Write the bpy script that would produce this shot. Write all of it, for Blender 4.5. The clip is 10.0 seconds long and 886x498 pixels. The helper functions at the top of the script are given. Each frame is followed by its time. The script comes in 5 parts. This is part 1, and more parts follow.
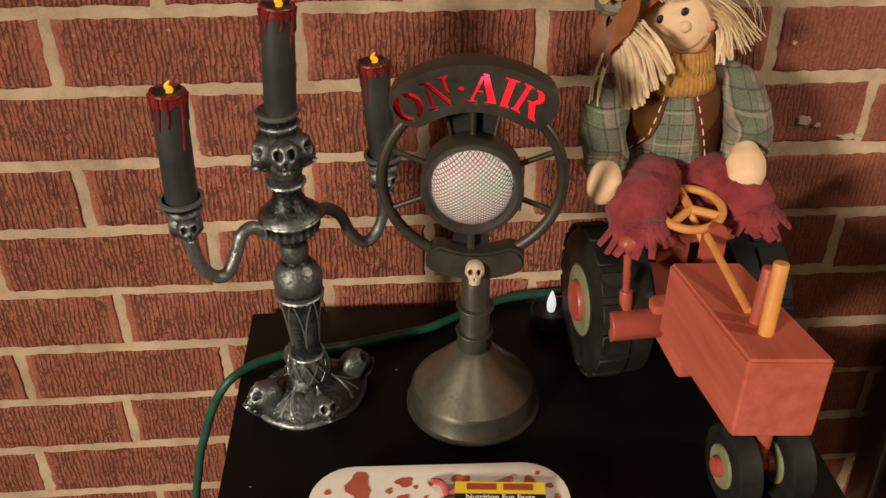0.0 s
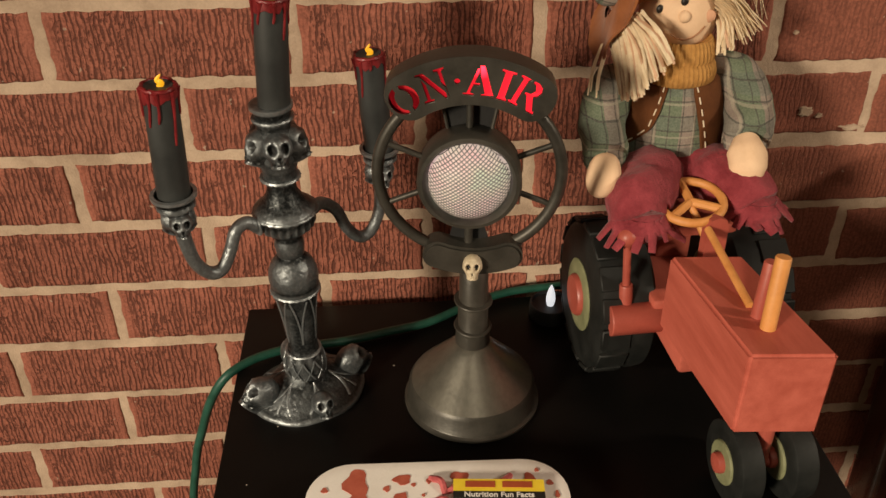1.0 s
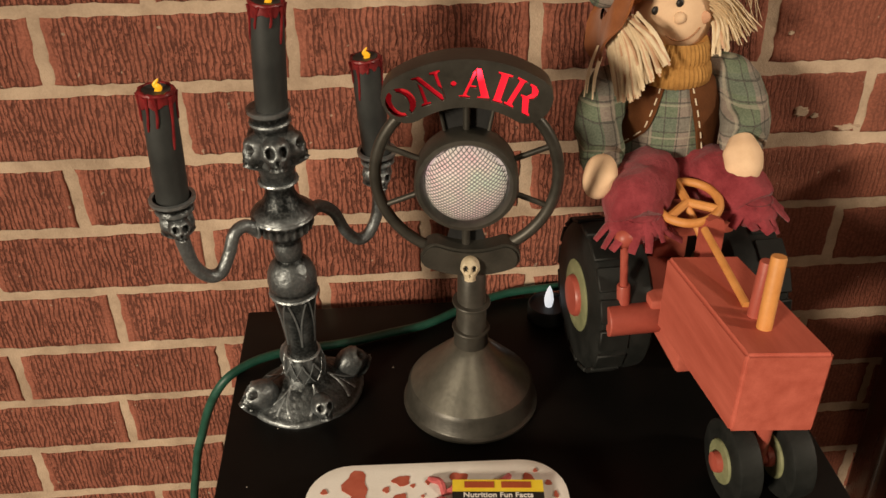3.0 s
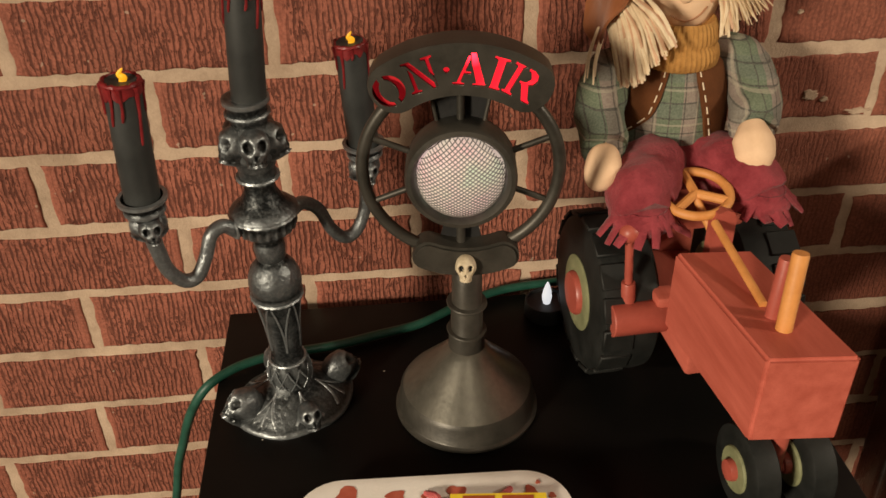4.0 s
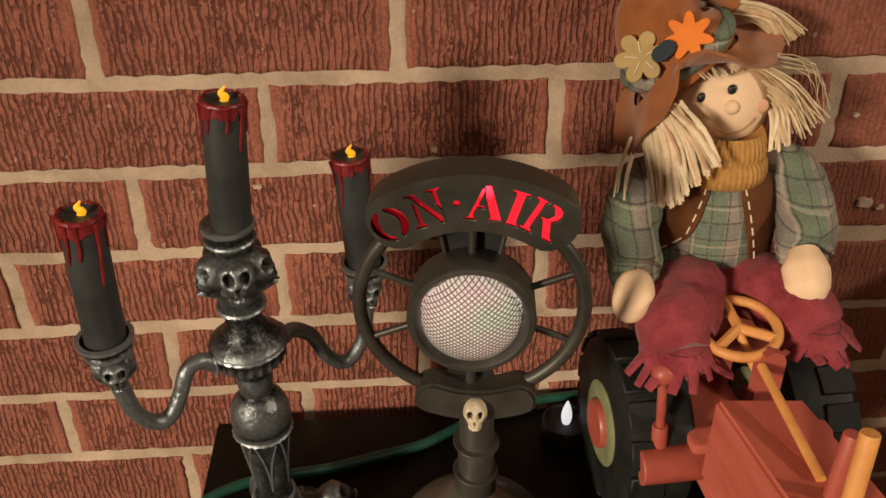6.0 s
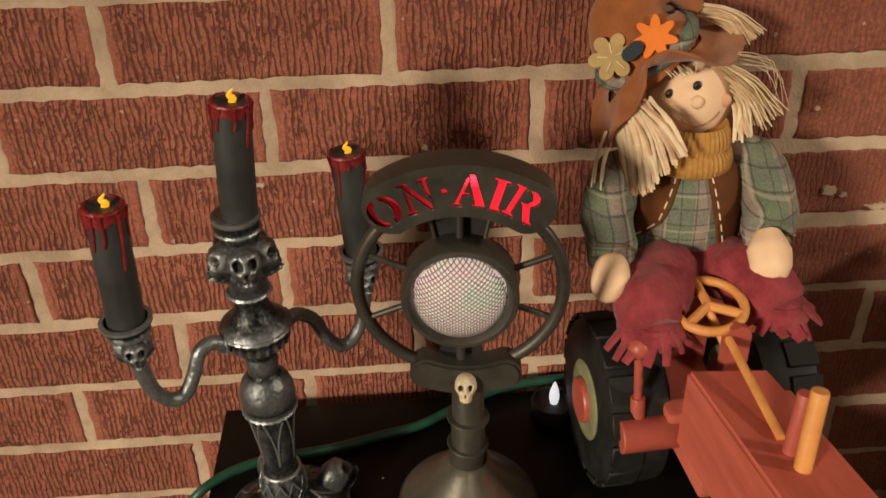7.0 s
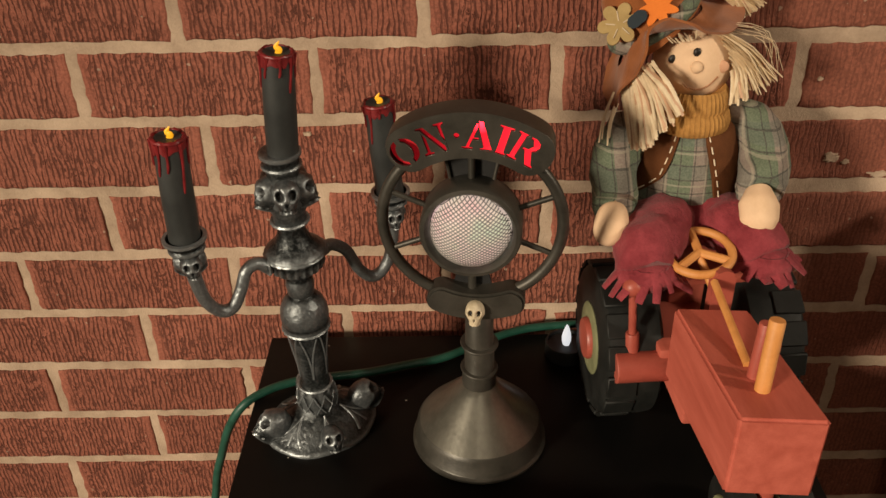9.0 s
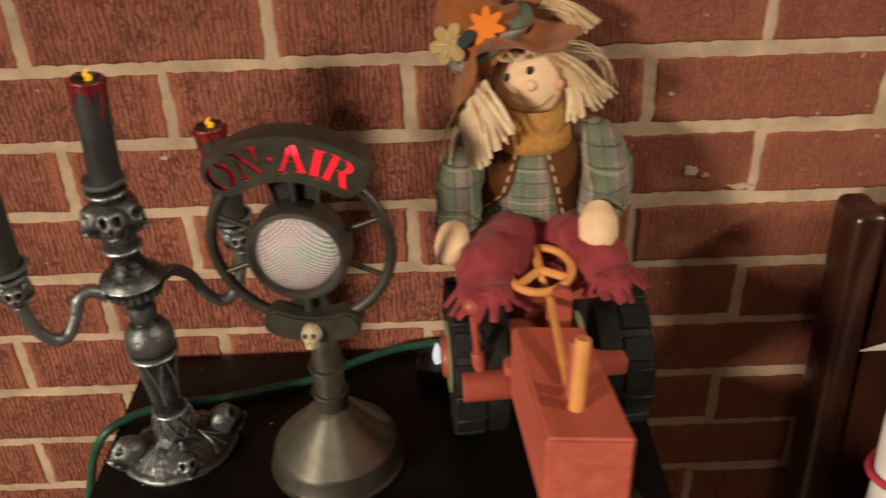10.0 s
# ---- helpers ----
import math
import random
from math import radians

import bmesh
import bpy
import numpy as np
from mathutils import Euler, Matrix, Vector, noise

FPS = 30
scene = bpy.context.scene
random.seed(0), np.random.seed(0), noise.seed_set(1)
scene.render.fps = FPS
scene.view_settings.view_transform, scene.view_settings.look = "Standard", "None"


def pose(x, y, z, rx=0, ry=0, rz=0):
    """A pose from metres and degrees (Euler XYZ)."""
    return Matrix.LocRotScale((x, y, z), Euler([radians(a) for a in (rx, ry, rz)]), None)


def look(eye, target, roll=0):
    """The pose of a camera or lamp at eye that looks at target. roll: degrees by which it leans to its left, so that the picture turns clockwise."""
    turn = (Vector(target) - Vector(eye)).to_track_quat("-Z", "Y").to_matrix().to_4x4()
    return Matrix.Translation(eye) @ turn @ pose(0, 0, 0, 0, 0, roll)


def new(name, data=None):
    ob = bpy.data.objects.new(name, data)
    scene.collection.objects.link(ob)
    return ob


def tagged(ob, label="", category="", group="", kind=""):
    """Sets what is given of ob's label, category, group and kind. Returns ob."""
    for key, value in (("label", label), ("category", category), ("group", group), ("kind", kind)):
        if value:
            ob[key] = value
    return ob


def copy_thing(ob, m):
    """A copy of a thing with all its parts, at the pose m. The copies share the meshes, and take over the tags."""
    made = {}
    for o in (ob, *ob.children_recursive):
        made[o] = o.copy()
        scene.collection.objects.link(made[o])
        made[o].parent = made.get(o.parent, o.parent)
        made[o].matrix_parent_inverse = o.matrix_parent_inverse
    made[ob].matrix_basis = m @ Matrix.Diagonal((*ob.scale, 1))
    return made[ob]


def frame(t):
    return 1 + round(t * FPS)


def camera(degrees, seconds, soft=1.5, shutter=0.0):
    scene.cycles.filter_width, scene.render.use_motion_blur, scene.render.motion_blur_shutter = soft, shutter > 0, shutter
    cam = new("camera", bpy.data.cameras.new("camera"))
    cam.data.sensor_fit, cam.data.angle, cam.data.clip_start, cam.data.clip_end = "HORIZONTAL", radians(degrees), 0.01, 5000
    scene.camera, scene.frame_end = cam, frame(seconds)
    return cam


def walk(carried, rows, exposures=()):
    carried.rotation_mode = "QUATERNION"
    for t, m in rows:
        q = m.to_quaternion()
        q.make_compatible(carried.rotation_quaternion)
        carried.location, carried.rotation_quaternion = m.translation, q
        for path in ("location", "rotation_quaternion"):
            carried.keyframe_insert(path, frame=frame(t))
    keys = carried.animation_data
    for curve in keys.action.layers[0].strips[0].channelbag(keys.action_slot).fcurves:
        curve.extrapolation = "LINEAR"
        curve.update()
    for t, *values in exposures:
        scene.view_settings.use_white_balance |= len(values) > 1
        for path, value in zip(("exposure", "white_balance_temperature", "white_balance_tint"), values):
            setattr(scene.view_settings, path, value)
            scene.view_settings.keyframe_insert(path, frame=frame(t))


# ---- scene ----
cam = camera(54.2, 10.0, 1.5, 0.5)
PATH = [
    (0, (0.071, -0.706, 1.259), (0.195, 0.984, 0.195), 0.1),
    (0.5, (0.073, -0.701, 1.257), (0.198, 0.984, 0.186), -0.1),
    (1, (0.074, -0.698, 1.256), (0.196, 0.982, 0.177), -0.2),
    (1.5, (0.073, -0.696, 1.255), (0.187, 0.978, 0.167), -0.6),
    (2, (0.073, -0.701, 1.257), (0.186, 0.977, 0.175), -0.7),
    (2.5, (0.076, -0.704, 1.258), (0.189, 0.981, 0.185), -0.6),
    (4, (0.074, -0.66, 1.242), (0.225, 1.002, 0.139), -0.8),
    (4.5, (0.085, -0.615, 1.222), (0.241, 1.034, 0.101), -0.9),
    (5, (0.091, -0.566, 1.217), (0.221, 1.09, 0.103), -1.0),
    (5.5, (0.089, -0.555, 1.243), (0.205, 1.125, 0.163), -0.2),
    (5.7, (0.089, -0.559, 1.251), (0.197, 1.131, 0.187), -0.1),
    (6.8, (0.088, -0.597, 1.272), (0.214, 1.111, 0.239), -0.7),
    (7, (0.09, -0.612, 1.272), (0.208, 1.097, 0.24), -1.1),
    (7.5, (0.085, -0.663, 1.278), (0.205, 1.041, 0.238), -1.5),
    (8, (0.101, -0.68, 1.282), (0.177, 1.02, 0.231), -0.7),
    (8.5, (0.122, -0.686, 1.28), (0.113, 1.006, 0.214), -0.8),
    (9, (0.119, -0.693, 1.286), (0.09, 0.998, 0.219), -1.4),
    (9.5, (0.15, -0.679, 1.285), (0.146, 1.022, 0.233), -2.0),
    (10, (0.228, -0.689, 1.288), (0.234, 1.017, 0.244), -2.0),
]
walk(cam, [(t, look(eye, target, roll)) for t, eye, target, roll in PATH])

# ---------- light ----------
world = bpy.data.worlds.new("room_dark")
scene.world = world
world.use_nodes = True
world.node_tree.nodes["Background"].inputs[0].default_value = (1.0, 0.75, 0.5, 1)
world.node_tree.nodes["Background"].inputs[1].default_value = 0.02


def area_lamp(name, eye, target, size, watts, colour):
    data = bpy.data.lights.new(name, "AREA")
    data.shape, data.size, data.energy, data.color = "DISK", size, watts, colour
    ob = new(name, data)
    ob.matrix_world = look(eye, target)
    return ob


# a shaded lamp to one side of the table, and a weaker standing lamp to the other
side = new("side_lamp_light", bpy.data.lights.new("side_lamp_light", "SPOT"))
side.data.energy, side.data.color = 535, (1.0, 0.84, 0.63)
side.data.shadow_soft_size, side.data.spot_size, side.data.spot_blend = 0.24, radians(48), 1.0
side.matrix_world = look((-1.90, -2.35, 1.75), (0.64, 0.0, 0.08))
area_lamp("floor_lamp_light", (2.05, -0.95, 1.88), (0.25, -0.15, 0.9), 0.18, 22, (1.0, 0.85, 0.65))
# unseen soft fill from the front, added to lift the shadows
area_lamp("front_fill_light", (0.25, -1.75, 2.42), (0.2, -0.1, 0.85), 0.40, 4, (1.0, 0.85, 0.64))

# ---------- materials ----------


def nodes_of(name):
    m = bpy.data.materials.new(name)
    m.use_nodes = True
    nt = m.node_tree
    return m, nt, nt.nodes["Principled BSDF"]


def link(nt, a, b):
    nt.links.new(a, b)


def coords(nt, scale=(1, 1, 1), jitter=False):
    tc = nt.nodes.new("ShaderNodeTexCoord")
    mp = nt.nodes.new("ShaderNodeMapping")
    mp.inputs["Scale"].default_value = scale
    link(nt, tc.outputs["Object"], mp.inputs["Vector"])
    if jitter:
        oi = nt.nodes.new("ShaderNodeObjectInfo")
        mul = nt.nodes.new("ShaderNodeMath")
        mul.operation = "MULTIPLY"
        mul.inputs[1].default_value = 37.0
        link(nt, oi.outputs["Random"], mul.inputs[0])
        link(nt, mul.outputs[0], mp.inputs["Location"])
    return mp.outputs["Vector"]


def noise_tex(nt, vec, scale, detail=4, rough=0.6):
    n = nt.nodes.new("ShaderNodeTexNoise")
    n.inputs["Scale"].default_value = scale
    n.inputs["Detail"].default_value = detail
    n.inputs["Roughness"].default_value = rough
    link(nt, vec, n.inputs["Vector"])
    return n.outputs["Fac"]


def ramp(nt, fac, stops):
    r = nt.nodes.new("ShaderNodeValToRGB")
    els = r.color_ramp.elements
    while len(els) < len(stops):
        els.new(0.5)
    for e, (p, c) in zip(els, stops):
        e.position = p
        e.color = (*c, 1) if len(c) == 3 else c
    link(nt, fac, r.inputs["Fac"])
    return r.outputs["Color"]


def mix(nt, fac, a, b, mode="MIX"):
    m = nt.nodes.new("ShaderNodeMix")
    m.data_type, m.blend_type = "RGBA", mode
    for sock, v in ((m.inputs[0], fac), (m.inputs[6], a), (m.inputs[7], b)):
        if hasattr(v, "is_linked"):
            link(nt, v, sock)
        elif isinstance(v, (int, float)):
            sock.default_value = v
        else:
            sock.default_value = (*v, 1)
    return m.outputs[2]


def bump(nt, p, height, strength, dist=0.001, under=None):
    b = nt.nodes.new("ShaderNodeBump")
    b.inputs["Strength"].default_value = strength
    b.inputs["Distance"].default_value = dist
    link(nt, height, b.inputs["Height"])
    if under is not None:
        link(nt, under, b.inputs["Normal"])
    link(nt, b.outputs["Normal"], p.inputs["Normal"])
    return b.outputs["Normal"]


def surface(name, dark, light, scale=60, rough=0.6, metal=0.0, grain=400, relief=0.25, dist=0.0006, spec=0.5, stretch=(1, 1, 1), rough_var=0.15, low=0.35, high=0.65):
    """Two-scale colour variation, uneven gloss and a fine relief."""
    m, nt, p = nodes_of(name)
    v = coords(nt, stretch)
    big = noise_tex(nt, v, scale, 5)
    fine = noise_tex(nt, v, grain, 3)
    c = ramp(nt, big, [(low, dark), (high, light)])
    c = mix(nt, 0.25, c, ramp(nt, fine, [(0.3, dark), (0.7, light)]))
    link(nt, c, p.inputs["Base Color"])
    mr = nt.nodes.new("ShaderNodeMapRange")
    mr.inputs["To Min"].default_value, mr.inputs["To Max"].default_value = max(0.05, rough - rough_var), min(1, rough + rough_var)
    link(nt, big, mr.inputs["Value"])
    link(nt, mr.outputs["Result"], p.inputs["Roughness"])
    p.inputs["Metallic"].default_value = metal
    p.inputs["Specular IOR Level"].default_value = spec
    bump(nt, p, fine, relief, dist)
    return m


def brick_mat(name, groove, base_a, base_b, groove_shade):
    """Wire-scored brick face: wavering vertical grooves, torn patches, plain ends."""
    m, nt, p = nodes_of(name)
    v = coords(nt, (1, 1, 1), True)
    own = nt.nodes.new("ShaderNodeSeparateXYZ")
    link(nt, coords(nt), own.inputs[0])

    def calc(op, a, b=0.0, c=0.0):
        n = nt.nodes.new("ShaderNodeMath")
        n.operation = op
        for k, q in enumerate((a, b, c)):
            if hasattr(q, "is_linked"):
                link(nt, q, n.inputs[k])
            else:
                n.inputs[k].default_value = q
        return n.outputs[0]

    def stretched(sx, sz, detail=2, rough=0.5):
        k = nt.nodes.new("ShaderNodeVectorMath")
        k.operation = "MULTIPLY"
        k.inputs[1].default_value = (sx, 30, sz)
        link(nt, v, k.inputs[0])
        return noise_tex(nt, k.outputs[0], 1.0, detail, rough)

    # scored lines about 4.5 mm apart, wavering, of uneven width
    sep = nt.nodes.new("ShaderNodeSeparateXYZ")
    link(nt, v, sep.inputs[0])
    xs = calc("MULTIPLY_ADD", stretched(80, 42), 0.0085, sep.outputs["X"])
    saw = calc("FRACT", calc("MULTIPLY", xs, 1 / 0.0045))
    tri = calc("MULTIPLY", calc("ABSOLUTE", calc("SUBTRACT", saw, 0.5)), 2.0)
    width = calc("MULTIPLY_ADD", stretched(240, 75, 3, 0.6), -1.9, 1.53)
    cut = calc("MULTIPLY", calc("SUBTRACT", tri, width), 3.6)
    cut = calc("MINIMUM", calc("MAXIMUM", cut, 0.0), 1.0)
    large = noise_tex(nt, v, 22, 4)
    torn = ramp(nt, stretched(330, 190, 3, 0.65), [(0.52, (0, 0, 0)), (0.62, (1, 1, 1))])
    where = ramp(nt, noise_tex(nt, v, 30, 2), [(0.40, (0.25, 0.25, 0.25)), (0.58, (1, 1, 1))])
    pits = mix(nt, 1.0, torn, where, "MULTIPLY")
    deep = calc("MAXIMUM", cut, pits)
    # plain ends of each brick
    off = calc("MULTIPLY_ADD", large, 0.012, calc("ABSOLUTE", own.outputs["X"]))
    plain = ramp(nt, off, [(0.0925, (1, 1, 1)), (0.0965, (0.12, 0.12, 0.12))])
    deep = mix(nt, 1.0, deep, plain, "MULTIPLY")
    fine = noise_tex(nt, v, 900, 2)
    grit = noise_tex(nt, v, 420, 3)
    oi = nt.nodes.new("ShaderNodeObjectInfo")
    tone = ramp(nt, oi.outputs["Random"], [(0.0, base_a), (0.5, base_b), (1.0, tuple(0.72 * a + 0.2 * b for a, b in zip(base_a, base_b)))])
    c = mix(nt, 0.45, tone, ramp(nt, large, [(0.3, tuple(0.6 * a for a in base_a)), (0.7, tuple(min(1, 1.25 * b) for b in base_b))]))
    c = mix(nt, 0.35, c, ramp(nt, grit, [(0.35, tuple(0.45 * a for a in base_a)), (0.65, tuple(1.5 * b for b in base_b))]))
    # shade inside grooves and pits put into the colour; the bump casts none
    c = mix(nt, mix(nt, 1.0, deep, (groove, groove, groove), "MULTIPLY"), c, groove_shade)
    # lime flecks and smears
    flecks = ramp(nt, noise_tex(nt, v, 150, 1), [(0.76, (0, 0, 0)), (0.78, (1, 1, 1))])
    c = mix(nt, mix(nt, 1.0, flecks, (0.6, 0.6, 0.6), "MULTIPLY"), c, (0.52, 0.4, 0.3))
    smear = ramp(nt, noise_tex(nt, v, 34, 6, 0.75), [(0.69, (0, 0, 0)), (0.76, (0.5, 0.5, 0.5))])
    c = mix(nt, smear, c, (0.46, 0.32, 0.22))
    link(nt, c, p.inputs["Base Color"])
    p.inputs["Roughness"].default_value = 0.8
    p.inputs["Specular IOR Level"].default_value = 0.3
    low = calc("SUBTRACT", 1.0, deep)
    n1 = bump(nt, p, low, 0.95 * groove + 0.05, 0.0021)
    bump(nt, p, grit, 0.4, 0.0007, n1)
    return m


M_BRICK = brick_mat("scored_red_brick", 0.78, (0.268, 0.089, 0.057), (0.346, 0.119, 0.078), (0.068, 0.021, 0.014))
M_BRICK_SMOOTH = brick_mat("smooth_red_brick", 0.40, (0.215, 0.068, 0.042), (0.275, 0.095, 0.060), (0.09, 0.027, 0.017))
M_MORTAR = surface("beige_mortar", (0.36, 0.262, 0.186), (0.60, 0.455, 0.335), scale=26, rough=0.9, grain=520, relief=0.55, dist=0.0014, spec=0.2)
M_PLASTER = surface("painted_plaster", (0.52, 0.47, 0.40), (0.6, 0.55, 0.47), scale=3, rough=0.85, grain=120, relief=0.1)
M_FLOOR = surface("brown_floor", (0.10, 0.06, 0.035), (0.2, 0.12, 0.07), scale=4, rough=0.5, grain=90, stretch=(1, 8, 1))
M_TABLE = surface("black_table_paint", (0.0022, 0.0020, 0.0018), (0.0046, 0.0040, 0.0036), scale=9, rough=0.46, grain=260, relief=0.10, dist=0.0003, spec=0.14)


def add_dust(m, cell, size, colour):
    """Stray pale specks, one in some of the cells."""
    nt = m.node_tree
    p = nt.nodes["Principled BSDF"]
    vo = nt.nodes.new("ShaderNodeTexVoronoi")
    vo.inputs["Scale"].default_value = 1 / cell
    link(nt, coords(nt), vo.inputs["Vector"])
    spot = ramp(nt, vo.outputs["Distance"], [(size * 0.7, (1, 1, 1)), (size, (0, 0, 0))])
    pick = nt.nodes.new("ShaderNodeSeparateColor")
    link(nt, vo.outputs["Color"], pick.inputs[0])
    some = ramp(nt, pick.outputs[0], [(0.60, (0, 0, 0)), (0.95, (0.9, 0.9, 0.9))])
    old = p.inputs["Base Color"].links[0].from_socket
    link(nt, mix(nt, mix(nt, 1.0, spot, some, "MULTIPLY"), old, colour), p.inputs["Base Color"])


add_dust(M_TABLE, 0.019, 0.050, (0.50, 0.46, 0.40))


def pewter(name):
    """Blackened cast resin, rubbed silver on what stands out."""
    m, nt, p = nodes_of(name)
    v = coords(nt)
    geo = nt.nodes.new("ShaderNodeNewGeometry")
    big = noise_tex(nt, v, 70, 5)
    fine = noise_tex(nt, v, 420, 4)
    edge = ramp(nt, geo.outputs["Pointiness"], [(0.49, (0, 0, 0)), (0.57, (1, 1, 1))])
    rub = ramp(nt, big, [(0.50, (0, 0, 0)), (0.78, (0.55, 0.55, 0.55))])
    f = mix(nt, 0.5, edge, rub, "ADD")
    c = mix(nt, f, (0.011, 0.0140, 0.0150), (0.34, 0.37, 0.385))
    c = mix(nt, 0.3, c, ramp(nt, fine, [(0.45, (0.008, 0.009, 0.009)), (0.75, (0.26, 0.27, 0.27))]))
    link(nt, c, p.inputs["Base Color"])
    link(nt, ramp(nt, big, [(0.3, (0.30, 0.30, 0.30)), (0.7, (0.48, 0.48, 0.48))]), p.inputs["Roughness"])
    p.inputs["Metallic"].default_value = 0.7
    knots = nt.nodes.new("ShaderNodeTexVoronoi")
    knots.feature = "SMOOTH_F1"
    knots.inputs["Scale"].default_value = 190
    link(nt, v, knots.inputs["Vector"])
    carved = mix(nt, 0.55, big, knots.outputs["Distance"])
    n1 = bump(nt, p, carved, 0.55, 0.0022)
    bump(nt, p, fine, 0.5, 0.0009, n1)
    return m


M_PEWTER = pewter("blackened_pewter")
M_WAX = surface("charcoal_wax", (0.018, 0.020, 0.020), (0.034, 0.037, 0.036), scale=40, rough=0.55, grain=300, relief=0.1)
M_BLOOD = surface("dried_red_wax", (0.10, 0.007, 0.009), (0.24, 0.016, 0.018), scale=120, rough=0.42, grain=500, relief=0.3)
M_FLAME = surface("yellow_led_flame", (0.8, 0.40, 0.02), (0.9, 0.52, 0.03), scale=80, rough=0.4)
M_FLAME.node_tree.nodes["Principled BSDF"].inputs["Emission Color"].default_value = (1.0, 0.42, 0.01, 1)
M_FLAME.node_tree.nodes["Principled BSDF"].inputs["Emission Strength"].default_value = 0.35
M_GUNMETAL = surface("brushed_gunmetal_paint", (0.036, 0.034, 0.028), (0.072, 0.066, 0.055), scale=35, rough=0.44, metal=0.45, grain=350, relief=0.2, dist=0.0005)
M_BRASSY = surface("worn_bronze_paint", (0.092, 0.088, 0.073), (0.19, 0.18, 0.15), scale=24, rough=0.36, metal=0.65, grain=300, relief=0.2, dist=0.0005, stretch=(1, 1, 0.35), rough_var=0.1)
M_BLACK = surface("matt_black_plastic", (0.006, 0.006, 0.006), (0.012, 0.012, 0.012), rough=0.6)
M_BONE = surface("ivory_bone_paint", (0.42, 0.34, 0.22), (0.66, 0.57, 0.42), scale=150, rough=0.6, grain=500)
M_GRILLE = surface("grey_fabric_mesh", (0.15, 0.135, 0.125), (0.24, 0.215, 0.20), scale=100, rough=0.7)
M_RED_PAINT = surface("worn_red_wood_paint", (0.37, 0.076, 0.050), (0.51, 0.124, 0.086), scale=26, rough=0.55, grain=330, relief=0.3, dist=0.0005, stretch=(3.0, 0.35, 3.0), spec=0.35)
M_RED_DOWEL = surface("red_painted_dowel", (0.30, 0.060, 0.042), (0.40, 0.090, 0.062), scale=40, rough=0.45, grain=300)
M_ORANGE = surface("orange_painted_wood", (0.54, 0.215, 0.055), (0.68, 0.305, 0.090), scale=50, rough=0.55, grain=300)
M_TYRE = surface("black_painted_wood", (0.006, 0.007, 0.0065), (0.014, 0.015, 0.014), scale=60, rough=0.6, grain=260, relief=0.3, spec=0.3)
M_GREEN_RIM = surface("faded_green_paint", (0.13, 0.14, 0.07), (0.23, 0.235, 0.125), scale=70, rough=0.65)
M_CORD = surface("green_cord_rubber", (0.008, 0.050, 0.033), (0.016, 0.085, 0.058), scale=80, rough=0.45)
M_FOAM = surface("white_foam_tray", (0.74, 0.71, 0.65), (0.82, 0.79, 0.74), scale=40, rough=0.4, grain=600)
M_MEAT = surface("pink_mince", (0.28, 0.045, 0.05), (0.55, 0.14, 0.14), scale=120, rough=0.35, grain=400, relief=0.4)
M_SPATTER = surface("red_spatter_ink", (0.36, 0.075, 0.045), (0.46, 0.12, 0.075), scale=90, rough=0.4)
M_YELLOW = surface("yellow_label", (0.78, 0.56, 0.03), (0.84, 0.64, 0.05), rough=0.4)
M_LABEL_BLACK = surface("black_label_band", (0.012, 0.012, 0.010), (0.02, 0.02, 0.018), rough=0.4)
M_LABEL_WHITE = surface("white_label_paper", (0.70, 0.68, 0.64), (0.78, 0.76, 0.72), rough=0.5)
M_LABEL_RED = surface("brown_red_print", (0.30, 0.06, 0.02), (0.42, 0.09, 0.03), rough=0.5)
M_DARK_WOOD = surface("dark_varnished_wood", (0.018, 0.0055, 0.0035), (0.045, 0.014, 0.008), scale=14, rough=0.28, grain=120, stretch=(3, 3, 0.4), spec=0.6, relief=0.1)
M_CUSHION = surface("white_cotton", (0.62, 0.58, 0.58), (0.74, 0.70, 0.70), scale=20, rough=0.9, grain=500)
M_STRIPE = surface("crimson_stripe", (0.36, 0.02, 0.04), (0.5, 0.04, 0.07), rough=0.8)
# doll cloths
M_SKIN = surface("peach_cloth", (0.74, 0.50, 0.31), (0.84, 0.60, 0.40), scale=40, rough=0.85, grain=700, relief=0.2)
M_BLUSH = surface("blush_cloth", (0.62, 0.33, 0.20), (0.70, 0.40, 0.25), scale=40, rough=0.85, grain=700)
M_INK = surface("black_bead", (0.008, 0.006, 0.005), (0.014, 0.011, 0.009), rough=0.5)
M_SMILE = surface("brown_thread", (0.35, 0.17, 0.08), (0.42, 0.2, 0.1), rough=0.8)
M_FELT = surface("rust_felt", (0.24, 0.078, 0.024), (0.34, 0.118, 0.040), scale=60, rough=0.95, grain=600, relief=0.5, spec=0.1)
M_FELT.node_tree.nodes["Principled BSDF"].inputs["Sheen Weight"].default_value = 0.3
M_VEST = surface("brown_felt", (0.085, 0.030, 0.011), (0.14, 0.052, 0.019), scale=50, rough=0.9, grain=600, relief=0.4, spec=0.15)
M_STRAW = surface("cream_raffia", (0.70, 0.54, 0.34), (0.88, 0.74, 0.53), scale=90, rough=0.7, grain=500)
M_STRAW_PINK = surface("peach_raffia", (0.60, 0.36, 0.22), (0.72, 0.46, 0.30), scale=90, rough=0.7, grain=500)
M_KNIT = surface("ochre_rib_knit", (0.36, 0.17, 0.035), (0.52, 0.27, 0.075), scale=200, rough=0.9, grain=900, relief=0.6, dist=0.001)
M_TROUSER = surface("maroon_cotton", (0.165, 0.022, 0.029), (0.31, 0.054, 0.066), scale=55, rough=0.95, grain=330, relief=0.8, dist=0.0016, spec=0.1)
M_TROUSER.node_tree.nodes["Principled BSDF"].inputs["Sheen Weight"].default_value = 0.12
